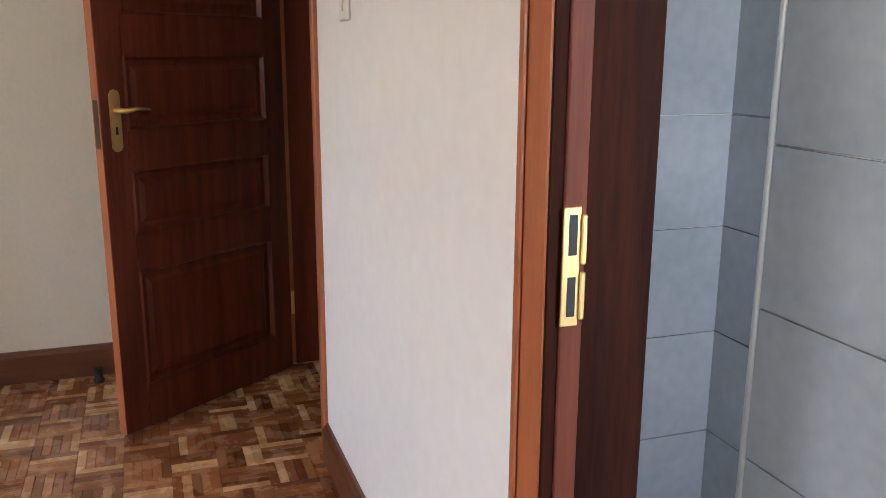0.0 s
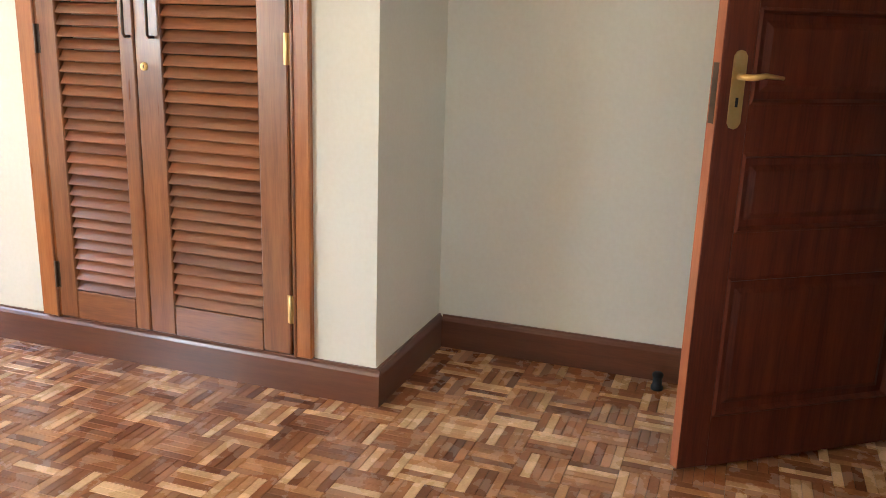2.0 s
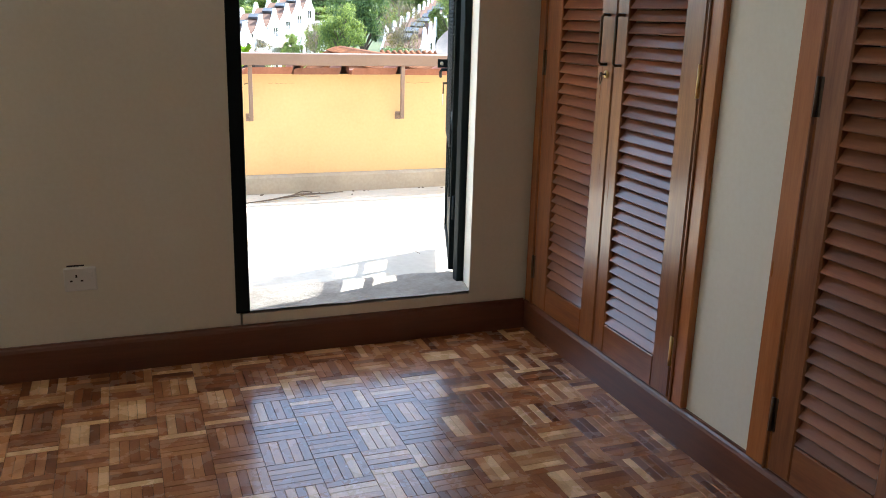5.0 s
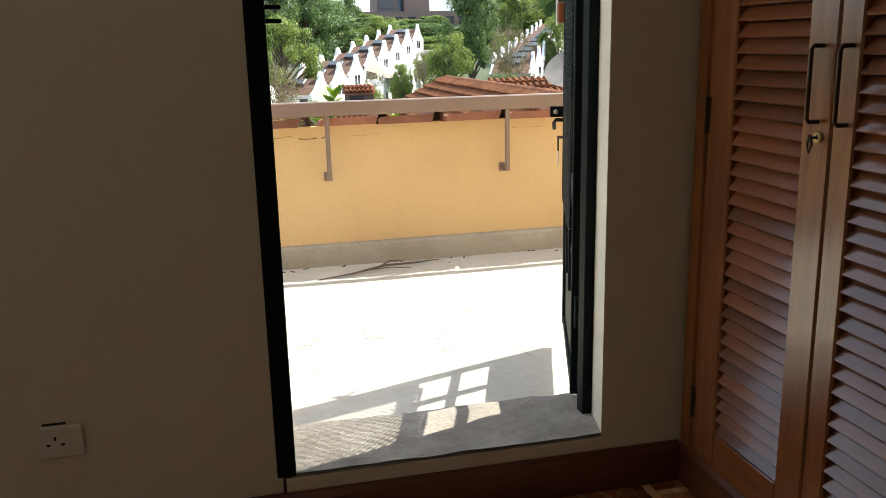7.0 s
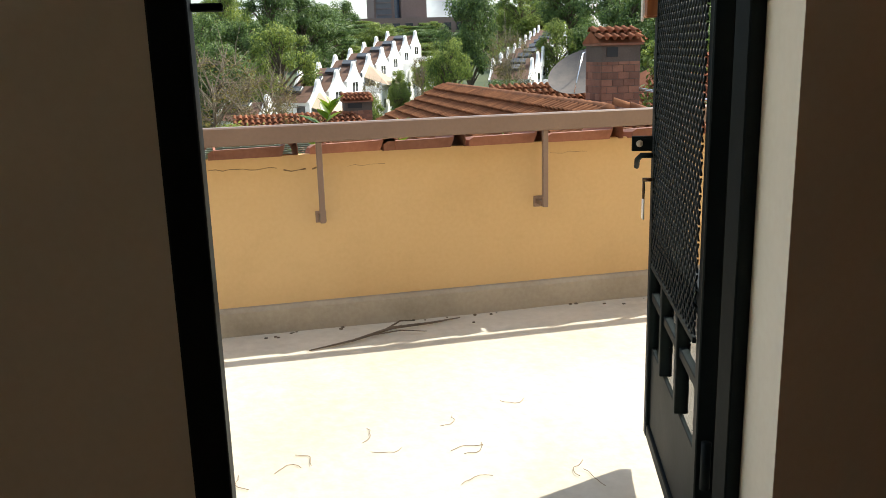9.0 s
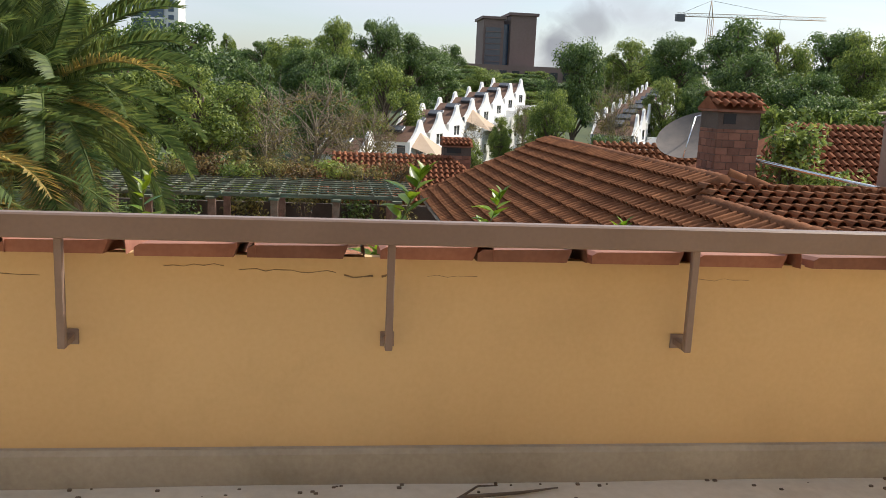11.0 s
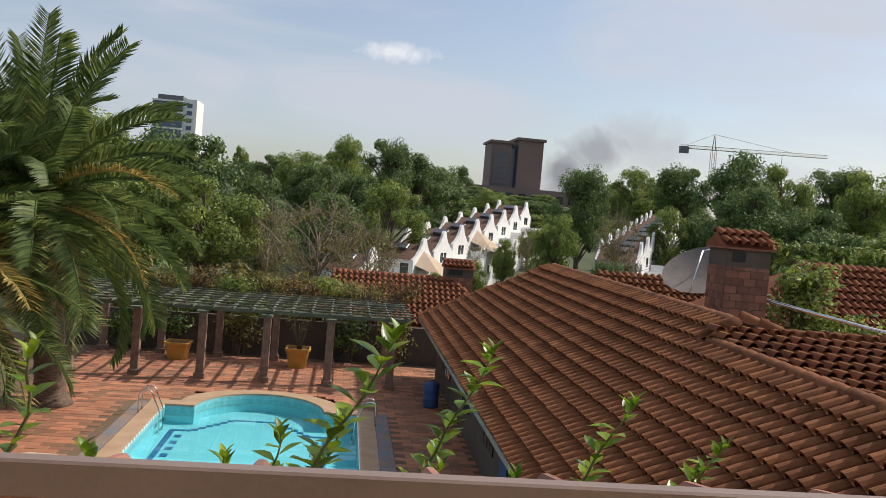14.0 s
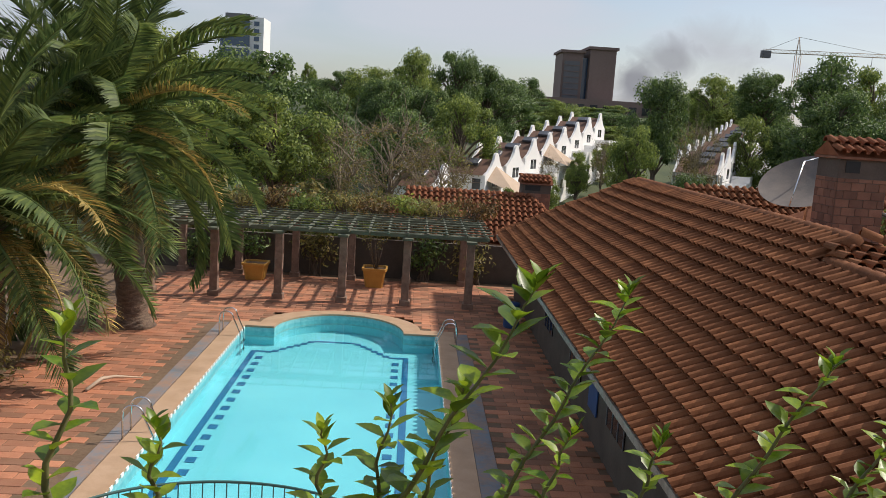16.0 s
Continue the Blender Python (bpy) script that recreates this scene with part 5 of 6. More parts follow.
def hip_house(name, label, x0, x1, ye, yr, ze, zr, hip0, hip1, seed, material):
    """A house whose front slope, eave at ye, rises to a ridge at yr; hip0 and hip1 cut its ends."""
    h = thing(name, label, "house", ((x0 + x1) / 2, yr, ZG))
    yb = 2 * yr - ye
    part("wall", Geo().box(x0 + 0.5, ye + 0.5, ZG - 4.5, x1 - 0.5, yb - 0.5, ze + 0.1), WHITEWASH, h)
    d = 0.04
    rf = part("roof", Geo().add([(x0, ye, ze - d), (x1, ye, ze - d), (x1, yb, ze - d), (x0, yb, ze - d), (x0 + hip0, yr, zr - d), (x1 - hip1, yr, zr - d)], [(0, 1, 5, 4), (2, 3, 4, 5), (0, 4, 3), (1, 2, 5), (0, 3, 2, 1)]), material, h, "orange-brown clay tile roof")
    sl_ = math.hypot(yr - ye, zr - ze)
    W = x1 - x0
    f = lambda s: min(sl_, s * sl_ / hip0 if hip0 > 0.1 else sl_, (W - s) * sl_ / hip1 if hip1 > 0.1 else sl_)
    part("tiles", joined(tile_field((x0, ye, ze), (1, 0, 0), (0, yr - ye, zr - ze), W, f, seed), tile_geo()), material, rf)
    ridge_caps(((x0 + hip0, yr, zr), (x1 - hip1, yr, zr)), 0.15, material, rf)
    if hip1 > 0.1:
        ridge_caps(((x1 - 0.1, ye, ze + 0.05), (x1 - hip1, yr, zr)), 0.14, material, rf)
hip_house("garden_house", "house with an orange-brown clay tile roof behind the pergola", -3.2, 7.6, 42.6, 46.0, -4.1, -1.95, 2.0, 2.6, 31, TILE_O)
hip_house("neighbour_house", "neighbouring house with an orange-brown clay tile roof", 11.0, 26.0, 25.5, 29.5, -1.9, 0.85, 4.4, 0, 32, TILE_O)
hip_house("rear_house", "house with an old clay tile roof behind the pool house", 8.5, 18.5, 33.5, 36.0, -2.2, -0.5, 1.5, 1.5, 33, TILE_J)

# satellite dish on a post
dish = thing("satellite_dish", "large weathered satellite dish on a steel post", "satellite dish", (11.6, 29.0, -2.5))
dc, dn = Vector((11.75, 29.0, 0.25)), Vector((-0.40, -0.36, 0.83)).normalized()
da = dn.orthogonal().normalized()
db = dn.cross(da)
g = Geo()
R_, nr, ns = 1.5, 6, 36
for i in range(nr + 1):
    r = R_ * i / nr
    for k in range(ns):
        th = 2 * math.pi * k / ns
        g.v.append(tuple(dc + (da * math.cos(th) + db * math.sin(th)) * r + dn * (0.28 * (r / R_) ** 2)))
for i in range(nr):
    for k in range(ns):
        k2 = (k + 1) % ns
        g.f.append((i * ns + k, i * ns + k2, (i + 1) * ns + k2, (i + 1) * ns + k))
        g.smooth.append(True)
part("reflector", g, DISHPAINT, dish, "stained grey dish reflector")
part("feed_arm", Geo().tube([dc + da * 1.45 + dn * 0.28, dc + dn * 1.0], 0.02, 6).tube([dc - da * 1.45 + dn * 0.28, dc + dn * 1.0], 0.02, 6), CHROME, dish)
part("post", Geo().tube([dc - dn * 0.02, dc - dn * 0.2 - Vector((0, 0, 0.3)), (11.7, 29.1, -2.6)], 0.05, 8), CHROME, dish)
pipe = thing("steel_pipe", "thin grey steel pipe running along the roofs", "pipe", (13, 20, -0.5))
part("pipe_tube", Geo().tube([(10.2, 21.9, 0.1), (12.5, 20.9, -0.35), (15.0, 20.0, -0.75), (18, 18.6, -1.0)], 0.05, 8), CHROME, pipe)

# ---- far houses in two rows ----
def row_house_mesh():
    """One terraced house: body, two curved gables, roof, annex, windows, awning."""
    hs = thing("row_house", "white terraced house with curved gables and a brown roof", "house", (0, 0, 0), "rows of white terraced houses")
    Wd, Dp, eh, rh = 6.8, 4.8, 4.0, 5.7
    part("wall", Geo().box(0, 0, -3, Dp, Wd, eh), WHITEWASH, hs)
    half = [(0, 0), (0, eh), (1.0, eh + 0.45), (1.9, eh + 1.05), (2.5, eh + 1.65), (2.8, eh + 2.2), (3.1, eh + 2.45)]
    prof = half + [(3.4, eh + 2.52)] + [(Wd - y, z) for y, z in reversed(half)]
    for x in (-0.15, Dp - 0.15):
        part("gable", Geo().prism(prof, (x, 0, 0), (0, 1, 0), (0, 0, 1), (1, 0, 0), 0.3), WHITEWASH, hs, "white curved gable wall")
    roof_ = part("roof", Geo().add([(0.15, -0.2, eh), (Dp - 0.15, -0.2, eh), (Dp - 0.15, Wd / 2, rh), (0.15, Wd / 2, rh), (0.15, Wd + 0.2, eh), (Dp - 0.15, Wd + 0.2, eh)], [(0, 1, 2, 3), (3, 2, 5, 4)]), ROWROOF, hs, "brown tiled roof")
    part("solar_panel", Geo().box(0, 0, 0, 1.9, 1.1, 0.35, 0.03, Matrix.Translation((1.5, 1.6, eh + 0.95)) @ Matrix.Rotation(math.atan2(rh - eh, Wd / 2), 4, "X")), SOLAR, roof_, "grey solar water panel")
    part("annex", Geo().box(Dp + 0.15, 0.3, -3, Dp + 2.6, Wd - 0.3, 1.3).box(Dp + 0.3, 0.3, 1.3, Dp + 2.6, 0.45, 2.2).box(Dp + 2.45, 0.45, 1.3, Dp + 2.6, Wd - 0.3, 2.2), WHITEWASH, hs)
    for y, z in ((1.4, -0.8), (4.3, -0.8), (2.3, 2.6), (3.5, 2.6)):
        w = part("window", Geo().box(Dp + (2.6 if z < 2 else 0.15), y, z, Dp + (2.64 if z < 2 else 0.19), y + 0.9, z + 1.2), WINDARK, hs, "dark window")
    for x, z in ((0.8, 0.8), (3.2, 0.8), (3.4, 2.4)):
        part("window", Geo().box(x, -0.04, z, x + 1.0, 0.01, z + 1.2), WINDARK, hs, "dark window")
    return hs

AX = Vector((20.8, 43.0, 0)).normalized()
VX = Vector((AX.y, -AX.x, 0))
proto = row_house_mesh()
first = True
ROW_L, ROW_R = Vector((8.28, 100, -8.13)) - VX * 4.8 - AX * 3.4, Vector((34.6, 100, -6.45)) - VX * 4.8 - AX * 3.4
for row, count in ((ROW_L, 8), (ROW_R, 9)):
    for k in range(count):
        m = frame_matrix(row + AX * (6.82 * k) + Vector((0, 0, (0.875 if row is ROW_L else 0.63) * k)), VX, AX, (0, 0, 1))
        if first:
            proto.matrix_basis = m
            first = False
        else:
            copy_thing(proto, m)
copy_thing(proto, frame_matrix(ROW_L - AX * 9.5 - VX * 2.2 - Vector((0, 0, 1.2)), VX, AX, (0, 0, 1)))
for k in (0, 3):
    o = ROW_L + AX * (6.82 * k + 0.6) + VX * 4.95 + Vector((0, 0, 0.875 * k))
    aw = thing("awning", "sand-coloured canvas awning over a terrace", "awning", o, "terrace awnings")
    part("canvas", Geo().add([o + Vector((0, 0, 3.4)), o + AX * 5.5 + Vector((0, 0, 3.4)), o + AX * 5.5 + VX * 3.4 + Vector((0, 0, 2.3)), o + VX * 3.4 + Vector((0, 0, 2.3)), o + AX * 2.7 + Vector((0, 0, 5.0))], [(0, 4, 3), (4, 1, 2), (4, 2, 3)]), AWNING, aw)

# ---- far towers and crane ----
def tower_brown():
    t = thing("office_tower", "dark brown stone office tower with a glass front", "tower", (79, 425, 5))
    part("block", Geo().box(67, 418, -5, 77, 440, 38).box(80, 416, -5, 92.5, 440, 40), TOWERBROWN, t)
    part("glass_strip", Geo().box(76.9, 421, -5, 80.1, 438, 36), TOWERGLASS, t, "dark glass strip")
    part("glass_front", Geo().box(68, 417.4, 15, 75.5, 418.2, 34), TOWERGREY, t)
    part("cornice", Geo().box(66, 417, 38, 78, 441, 39.2).box(79, 415, 40, 93.5, 441, 41.3), TOWERBROWN, t)
    for k in range(7):
        part("floor_band", Geo().box(68, 417.1, 15 + k * 2.8, 75.5, 417.5, 15.35 + k * 2.8), TOWERBROWN, t)
    part("podium", Geo().box(58, 405, -5, 118, 445, 16), TOWERBROWN, t, "long brown podium building")
    for k in range(9):
        part("window", Geo().box(61 + k * 6.2, 404.6, 10, 64.5 + k * 6.2, 405.1, 13.5), WINDARK, t)
tower_brown()
def tower_blue():
    t = thing("glass_tower", "blue glass tower with white bands and a white core", "tower", (-107, 530, 5))
    part("block", Geo().box(-120, 520, 0, -103, 545, 53), TOWERGLASS, t, "dark blue glass block")
    part("core", Geo().box(-103, 522, 0, -95, 545, 55), WHITEWASH, t, "white tower core")
    part("crown", Geo().box(-117.5, 521, 53, -103, 545, 56.5), TOWERGREY, t)
    for z in (36.5, 46, 52.6):
        part("floor_band", Geo().box(-120.5, 519.4, z, -102.5, 520.2, z + 1.0), WHITEWASH, t)
    for k in range(6):
        part("window", Geo().box(-100.6, 521.6, 28 + k * 4.4, -97.6, 522.1, 30.5 + k * 4.4), TOWERGLASS, t)
tower_blue()
def crane():
    c = thing("tower_crane", "slender tower crane with a long level jib", "crane", (147.2, 340, 0))
    m = Geo()
    for sx in (-0.9, 0.9):
        for sy in (-0.9, 0.9):
            m.tube([(147.2 + sx, 340 + sy, 0), (147.2 + sx, 340 + sy, 36)], 0.14, 4)
    for k in range(18):
        s = 1 if k % 2 else -1
        m.tube([(147.2 - 0.9 * s, 339.1, 2 * k), (147.2 + 0.9 * s, 339.1, 2 * k + 2)], 0.09, 4)
    part("mast", m, CRANEPAINT, c, "lattice mast")
    part("apex", Geo().tube([(146.3, 340, 36), (146.9, 340, 43)], 0.2, 4).tube([(148.1, 340, 36), (146.9, 340, 43)], 0.2, 4), CRANEPAINT, c)
    j = Geo()
    for dz, dy in ((0, -0.7), (0, 0.7), (1.3, 0)):
        j.tube([(133, 340 + dy, 36.2 + dz), (197, 340 + dy, 37.6 + dz)], 0.14, 4)
    for k in range(42):
        x = 133.5 + 1.5 * k
        z = 36.2 + (x - 133) * 1.4 / 64
        j.tube([(x, 339.3, z), (x + 0.75, 340, z + 1.3), (x + 1.5, 339.3, z)], 0.07, 4)
    part("jib", j, CRANEPAINT, c, "lattice jib")
    part("tie", Geo().tube([(146.9, 340, 43), (181, 340, 38.6)], 0.08, 4).tube([(146.9, 340, 43), (135, 340, 37.5)], 0.08, 4), TOWERGREY, c)
    part("counterweight", Geo().box(132.5, 339, 34.2, 136, 341, 37), TOWERGREY, c)
    part("hook_line", Geo().tube([(177, 340, 37), (177, 340, 33.4)], 0.09, 4), TOWERGREY, c)
crane()
fb = thing("grey_gabled_house", "distant grey house with white gables beyond the roofs", "house", (52, 80, -6))
part("wall", Geo().box(46.5, 74, -9, 66, 84, -1.0), TOWERGREY, fb)
part("roof", Geo().add([(46, 73, -1.1), (67, 73, -1.1), (67, 79, 1.0), (46, 79, 1.0), (46, 85, -1.1), (67, 85, -1.1)], [(0, 1, 2, 3), (3, 2, 5, 4)]), TOWERGREY, fb)
part("gable", Geo().prism([(0, 0), (5, 0), (2.5, 1.5)], (48, 72.8, -1.2), (1, 0, 0), (0, 0, 1), (0, -1, 0), 0.4), WHITEWASH, fb)

# ---- trees ----
def leaves(g, c, rad, n, size, rr, flat=0.0):
    """n leaf blades scattered through a lump of radius rad about c, denser near its skin."""
    for _ in range(n):
        d = Vector((rr.gauss(0, 1), rr.gauss(0, 1), rr.gauss(0, 1) * 0.9)).normalized()
        p = Vector(c) + Vector((d.x * rad[0], d.y * rad[1], d.z * rad[2])) * (rr.random() ** 0.4)
        nrm = (d + Vector((rr.uniform(-1, 1), rr.uniform(-1, 1), rr.uniform(-0.4, 1.3)))).normalized()
        a = nrm.orthogonal().normalized()
        a = Matrix.Rotation(rr.uniform(0, 6.28), 3, nrm) @ a
        b = nrm.cross(a)
        s = size * rr.uniform(0.6, 1.3)
        g.add([p - a * s, p - b * s * 0.42 + nrm * s * 0.1, p + a * s, p + b * s * 0.42 + nrm * s * 0.1], [(0, 1, 2, 3)])

def tree(seed, h, r, material, lumps=26, per=95, size=0.34, tall=0.62, sparse=False, label="broad leafy green tree"):
    """A tree with its foot at the origin, h high, crown radius r."""
    rr = random.Random(seed)
    thin = 0.4 if sparse else 1.0
    t = thing("tree", label, "tree", (0, 0, 0))
    tr = Geo()
    base = h * (1 - tall)
    tr.tube([(0, 0, -1), (0.1, 0, base * 0.6), (0.0, 0.1, base + h * 0.15), (0.1, 0, h * 0.8)], [r * 0.075 + 0.1, r * 0.06 + 0.06, r * 0.045, 0.03], 8)
    cr = Geo()
    for k in range(lumps):
        z = base + (h - base) * (0.06 + 0.86 * rr.random())
        w = math.sin(math.pi * min(max((z - base) / (h - base), 0.08), 0.93)) ** 0.6
        th, q = rr.uniform(0, 6.28), r * w * (rr.random() ** 0.5) * 0.85
        c = (q * math.cos(th), q * math.sin(th), z)
        lr = r * rr.uniform(0.16, 0.36)
        tr.tube([(0.05, 0, max(base * 0.7, z - h * 0.22)), (c[0] * 0.5, c[1] * 0.5, z - h * 0.08), c], [r * 0.035 * thin, r * 0.02 * thin, 0.015], 5, False)
        if sparse:
            for _ in range(8):
                e = Vector(c) + Vector((rr.gauss(0, 1), rr.gauss(0, 1), abs(rr.gauss(0.6, 1)))) * lr * 0.9
                tr.tube([c, Vector(c).lerp(e, 0.5) + Vector((rr.uniform(-1, 1), rr.uniform(-1, 1), 0)) * lr * 0.15, e], [0.035, 0.02, 0.008], 4, False)
        leaves(cr, c, (lr, lr, lr * 0.75), per, size, rr)
    part("trunk", tr, PALEBARK if sparse else BARK, t)
    part("crown", cr, material, t)
    return t

KIND = [tree(1, 10, 4, LEAF_A, 56, 300, 0.14), tree(2, 10, 4, LEAF_B, 52, 300, 0.14), tree(3, 10, 3.4, LEAF_A, 56, 280, 0.135, 0.78),
        tree(4, 10, 4, LEAF_B, 54, 280, 0.14, 0.78), tree(5, 10, 4, LEAF_C, 46, 70, 0.11, 0.8, True, "sparse half-bare olive-brown tree"),
        tree(6, 10, 4, LEAF_A, 44, 140, 0.22, 0.8), tree(7, 10, 4, LEAF_B, 44, 140, 0.22, 0.8)]
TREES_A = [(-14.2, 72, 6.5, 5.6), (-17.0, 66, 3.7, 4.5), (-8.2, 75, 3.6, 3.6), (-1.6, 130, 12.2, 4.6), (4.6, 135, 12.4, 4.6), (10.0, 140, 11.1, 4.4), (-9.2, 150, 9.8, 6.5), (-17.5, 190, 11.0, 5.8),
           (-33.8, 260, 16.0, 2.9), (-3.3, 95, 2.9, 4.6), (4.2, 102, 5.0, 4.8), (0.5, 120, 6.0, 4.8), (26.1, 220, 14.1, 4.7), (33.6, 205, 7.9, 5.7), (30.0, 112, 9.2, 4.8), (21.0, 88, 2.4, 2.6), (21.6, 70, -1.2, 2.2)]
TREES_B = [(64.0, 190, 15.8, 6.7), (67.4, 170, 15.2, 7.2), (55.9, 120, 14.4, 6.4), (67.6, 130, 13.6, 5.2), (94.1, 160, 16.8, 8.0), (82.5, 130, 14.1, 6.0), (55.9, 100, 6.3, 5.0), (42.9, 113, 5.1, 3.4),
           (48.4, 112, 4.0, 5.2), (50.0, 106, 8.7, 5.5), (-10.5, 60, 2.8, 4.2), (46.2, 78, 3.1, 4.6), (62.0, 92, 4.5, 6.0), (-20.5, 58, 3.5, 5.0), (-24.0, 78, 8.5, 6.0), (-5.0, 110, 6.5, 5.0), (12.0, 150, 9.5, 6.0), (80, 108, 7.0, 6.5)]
rnd = random.Random(9)
used = set()
def plant(kind, x, y, ztop, r):
    """Set a tree of that kind with its foot on the ground and its top at ztop."""
    z0 = ground_z(x, y) - 0.1
    h = max(ztop - z0, 2.5)
    src = KIND[kind]
    rr0 = 3.4 if kind == 2 else 4.0
    m = Matrix.LocRotScale((x, y, z0), Euler((0, 0, rnd.uniform(0, 6.28))), (r / rr0, r / rr0, h / 10))
    if kind in used:
        return copy_thing(src, m @ Matrix.Diagonal((1 / src.scale.x, 1 / src.scale.y, 1 / src.scale.z, 1)))
    used.add(kind)
    src.matrix_basis = m
    return src
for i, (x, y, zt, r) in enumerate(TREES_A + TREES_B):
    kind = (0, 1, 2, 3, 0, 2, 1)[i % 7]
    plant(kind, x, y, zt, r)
for x, y, zt, r in ((-2.6, 56, 1.5, 4.0), (0.6, 54, 0.2, 2.6), (-6.2, 61, 1.0, 3.0), (30.5, 96, 3.0, 3.4)):
    plant(4, x, y, zt, r)
for k in range(105):
    x, y = rnd.uniform(-110, 150), rnd.uniform(185, 385)
    if 55 < x < 122 and y > 360:
        continue
    plant(5 + k % 2, x, y, ground_z(x, y) + (rnd.uniform(4, 7) if 0.1 < x / y < 0.3 else rnd.uniform(9, 16)), rnd.uniform(5, 8.5))
for k in range(14):
    x, y = rnd.uniform(-60, -18), rnd.uniform(80, 180)
    plant(5 + k % 2, x, y, ground_z(x, y) + rnd.uniform(9, 15), rnd.uniform(4.5, 6.5))
for k in range(14):
    x, y = rnd.uniform(58, 120), rnd.uniform(95, 185)
    plant(5 + k % 2, x, y, ground_z(x, y) + rnd.uniform(9, 14), rnd.uniform(4.5, 6.5))

# young trees beside the terraces
for k in range(8):
    o = ROW_L + AX * (6.6 * k - 3) + VX * (9.3 + 1.6 * (k % 2))
    plant((1, 3, 4)[k % 3], o.x, o.y, -5.0 + 0.8 * k + 0.7 * (k % 3), 1.7 + 0.3 * (k % 2))

# shrubs behind and over the pergola
def shrub(seed, x, y, z0, w, d, h, material, n, size, label):
    rr = random.Random(seed)
    s = thing("shrub", label, "shrub", (x, y, z0))
    st, lf = Geo(), Geo()
    for k in range(int(n / 60) + 3):
        c = (x + rr.uniform(-w, w), y + rr.uniform(-d, d), z0 + h * rr.uniform(0.25, 0.9))
        st.tube([(x + rr.uniform(-w, w) * 0.5, y, z0 - 0.1), ((c[0] + x) / 2, y, z0 + h * 0.4), c], [0.04, 0.03, 0.01], 5, False)
        q = rr.uniform(0.35, 0.7)
        leaves(lf, c, (q * 1.2, q, q * 0.8), 60, size, rr)
    part("stem", st, BARK, s)
    part("foliage", lf, material, s)
for i in range(9):
    x = -13.5 + i * 1.35
    shrub(100 + i, x, 41.3 + (i % 3) * 0.6, ZG, 1.1, 0.8, 4.20 - 0.16 * i + 0.7 * ((i * 7) % 3) / 2, (LEAF_B, LEAF_B, LEAF_C)[i % 3], 1300, 0.14, "light green shrub behind the pergola")
for i in range(4):
    shrub(150 + i, -2.6 + i * 1.2, 40.6, ZG, 0.9, 0.5, 3.7, (LEAF_C, LEAF_D)[i % 2], 600, 0.11, "dry olive climber behind the pergola")
for i in range(8):
    x = -8.5 + i * 1.45
    shrub(170 + i, x, 38.9, PTOP + 0.36, 0.8, 0.7, 0.55 + 0.3 * (i % 2), (LEAF_C, LEAF_D, LEAF_B)[i % 3], 420, 0.09, "dry climbing vine lying over the pergola beams")
for i, (x, y) in enumerate(((-8.3, 39.2), (-5.2, 39.2), (-0.4, 39.2), (1.9, 39.1), (-10.2, 39.2))):
    shrub(190 + i, x, y, ZG, 0.6, 0.25, 2.0, (LEAF_A, LEAF_C)[i % 2], 300, 0.11, "low shrub against the garden wall")
shrub(210, 12.2, 23.6, -1.7, 0.55, 0.5, 3.0, LEAF_B, 1500, 0.11, "green creeper hanging over the roof beside the chimney")
shrub(211, 13.1, 22.9, -1.7, 0.5, 0.5, 1.5, LEAF_B, 700, 0.11, "green creeper hanging over the roof")
shrub(212, -11.4, 22.4, ZG, 0.6, 0.8, 0.6, LEAF_C, 300, 0.09, "low dry plants in the garden bed")
for i in range(5):
    shrub(220 + i, 38 + i * 4.5, 72, -9, 2.6, 1.0, 11.6, LEAF_B, 5200, 0.26, "clipped green hedge tree")

pot(-2.45, 37.4, 0.5, 0.85, "large ochre square planter with a half-bare shrub under the pergola", 9)
pot(-7.5, 37.6, 0.5, 0.75, "large ochre square planter with bare soil under the pergola", 0)

# ---- palms ----
def frond_mesh(seed, L, droop, material, pairs=84):
    """A feather leaf along +x, rising and then arching over, its leaflets in a shallow V."""
    rr = random.Random(seed)
    g = Geo()
    pts, p, th = [], Vector((0, 0, 0)), 0.12
    for k in range(15):
        pts.append(p.copy())
        u = k / 14
        p = p + Vector((math.cos(th), 0, math.sin(th))) * (L / 14)
        th -= droop * (0.035 + 0.105 * u)
    g.tube(pts, [0.06 * (1 - 0.9 * k / 14) + 0.006 for k in range(15)], 4, False)
    for k in range(pairs):
        u = 0.12 + 0.88 * k / pairs
        f = u * 14
        i = min(int(f), 13)
        p = pts[i].lerp(pts[i + 1], f - i)
        d = (pts[i + 1] - pts[i]).normalized()
        up = Vector((-d.z, 0, d.x))
        ll = (0.28 + 0.5 * math.sin(math.pi * min(0.12 + u * 0.86, 1)) ** 0.6) * L / 5.0
        for s in (-1, 1):
            q = (Vector((0, s, 0)) * 0.8 + d * rr.uniform(0.55, 0.8) + up * rr.uniform(0.12, 0.5)).normalized()
            mid = p + q * ll * 0.5
            tip = p + q * ll * rr.uniform(0.88, 1.08) - Vector((0, 0, ll * 0.1))
            wv = (d * 0.8 + up * 0.5 * s) * 0.036 * L / 5
            g.add([p - wv * 0.5, p + wv * 0.5, mid + wv, tip, mid - wv], [(0, 1, 2, 4), (4, 2, 3)])
    return g.mesh("frond", material)

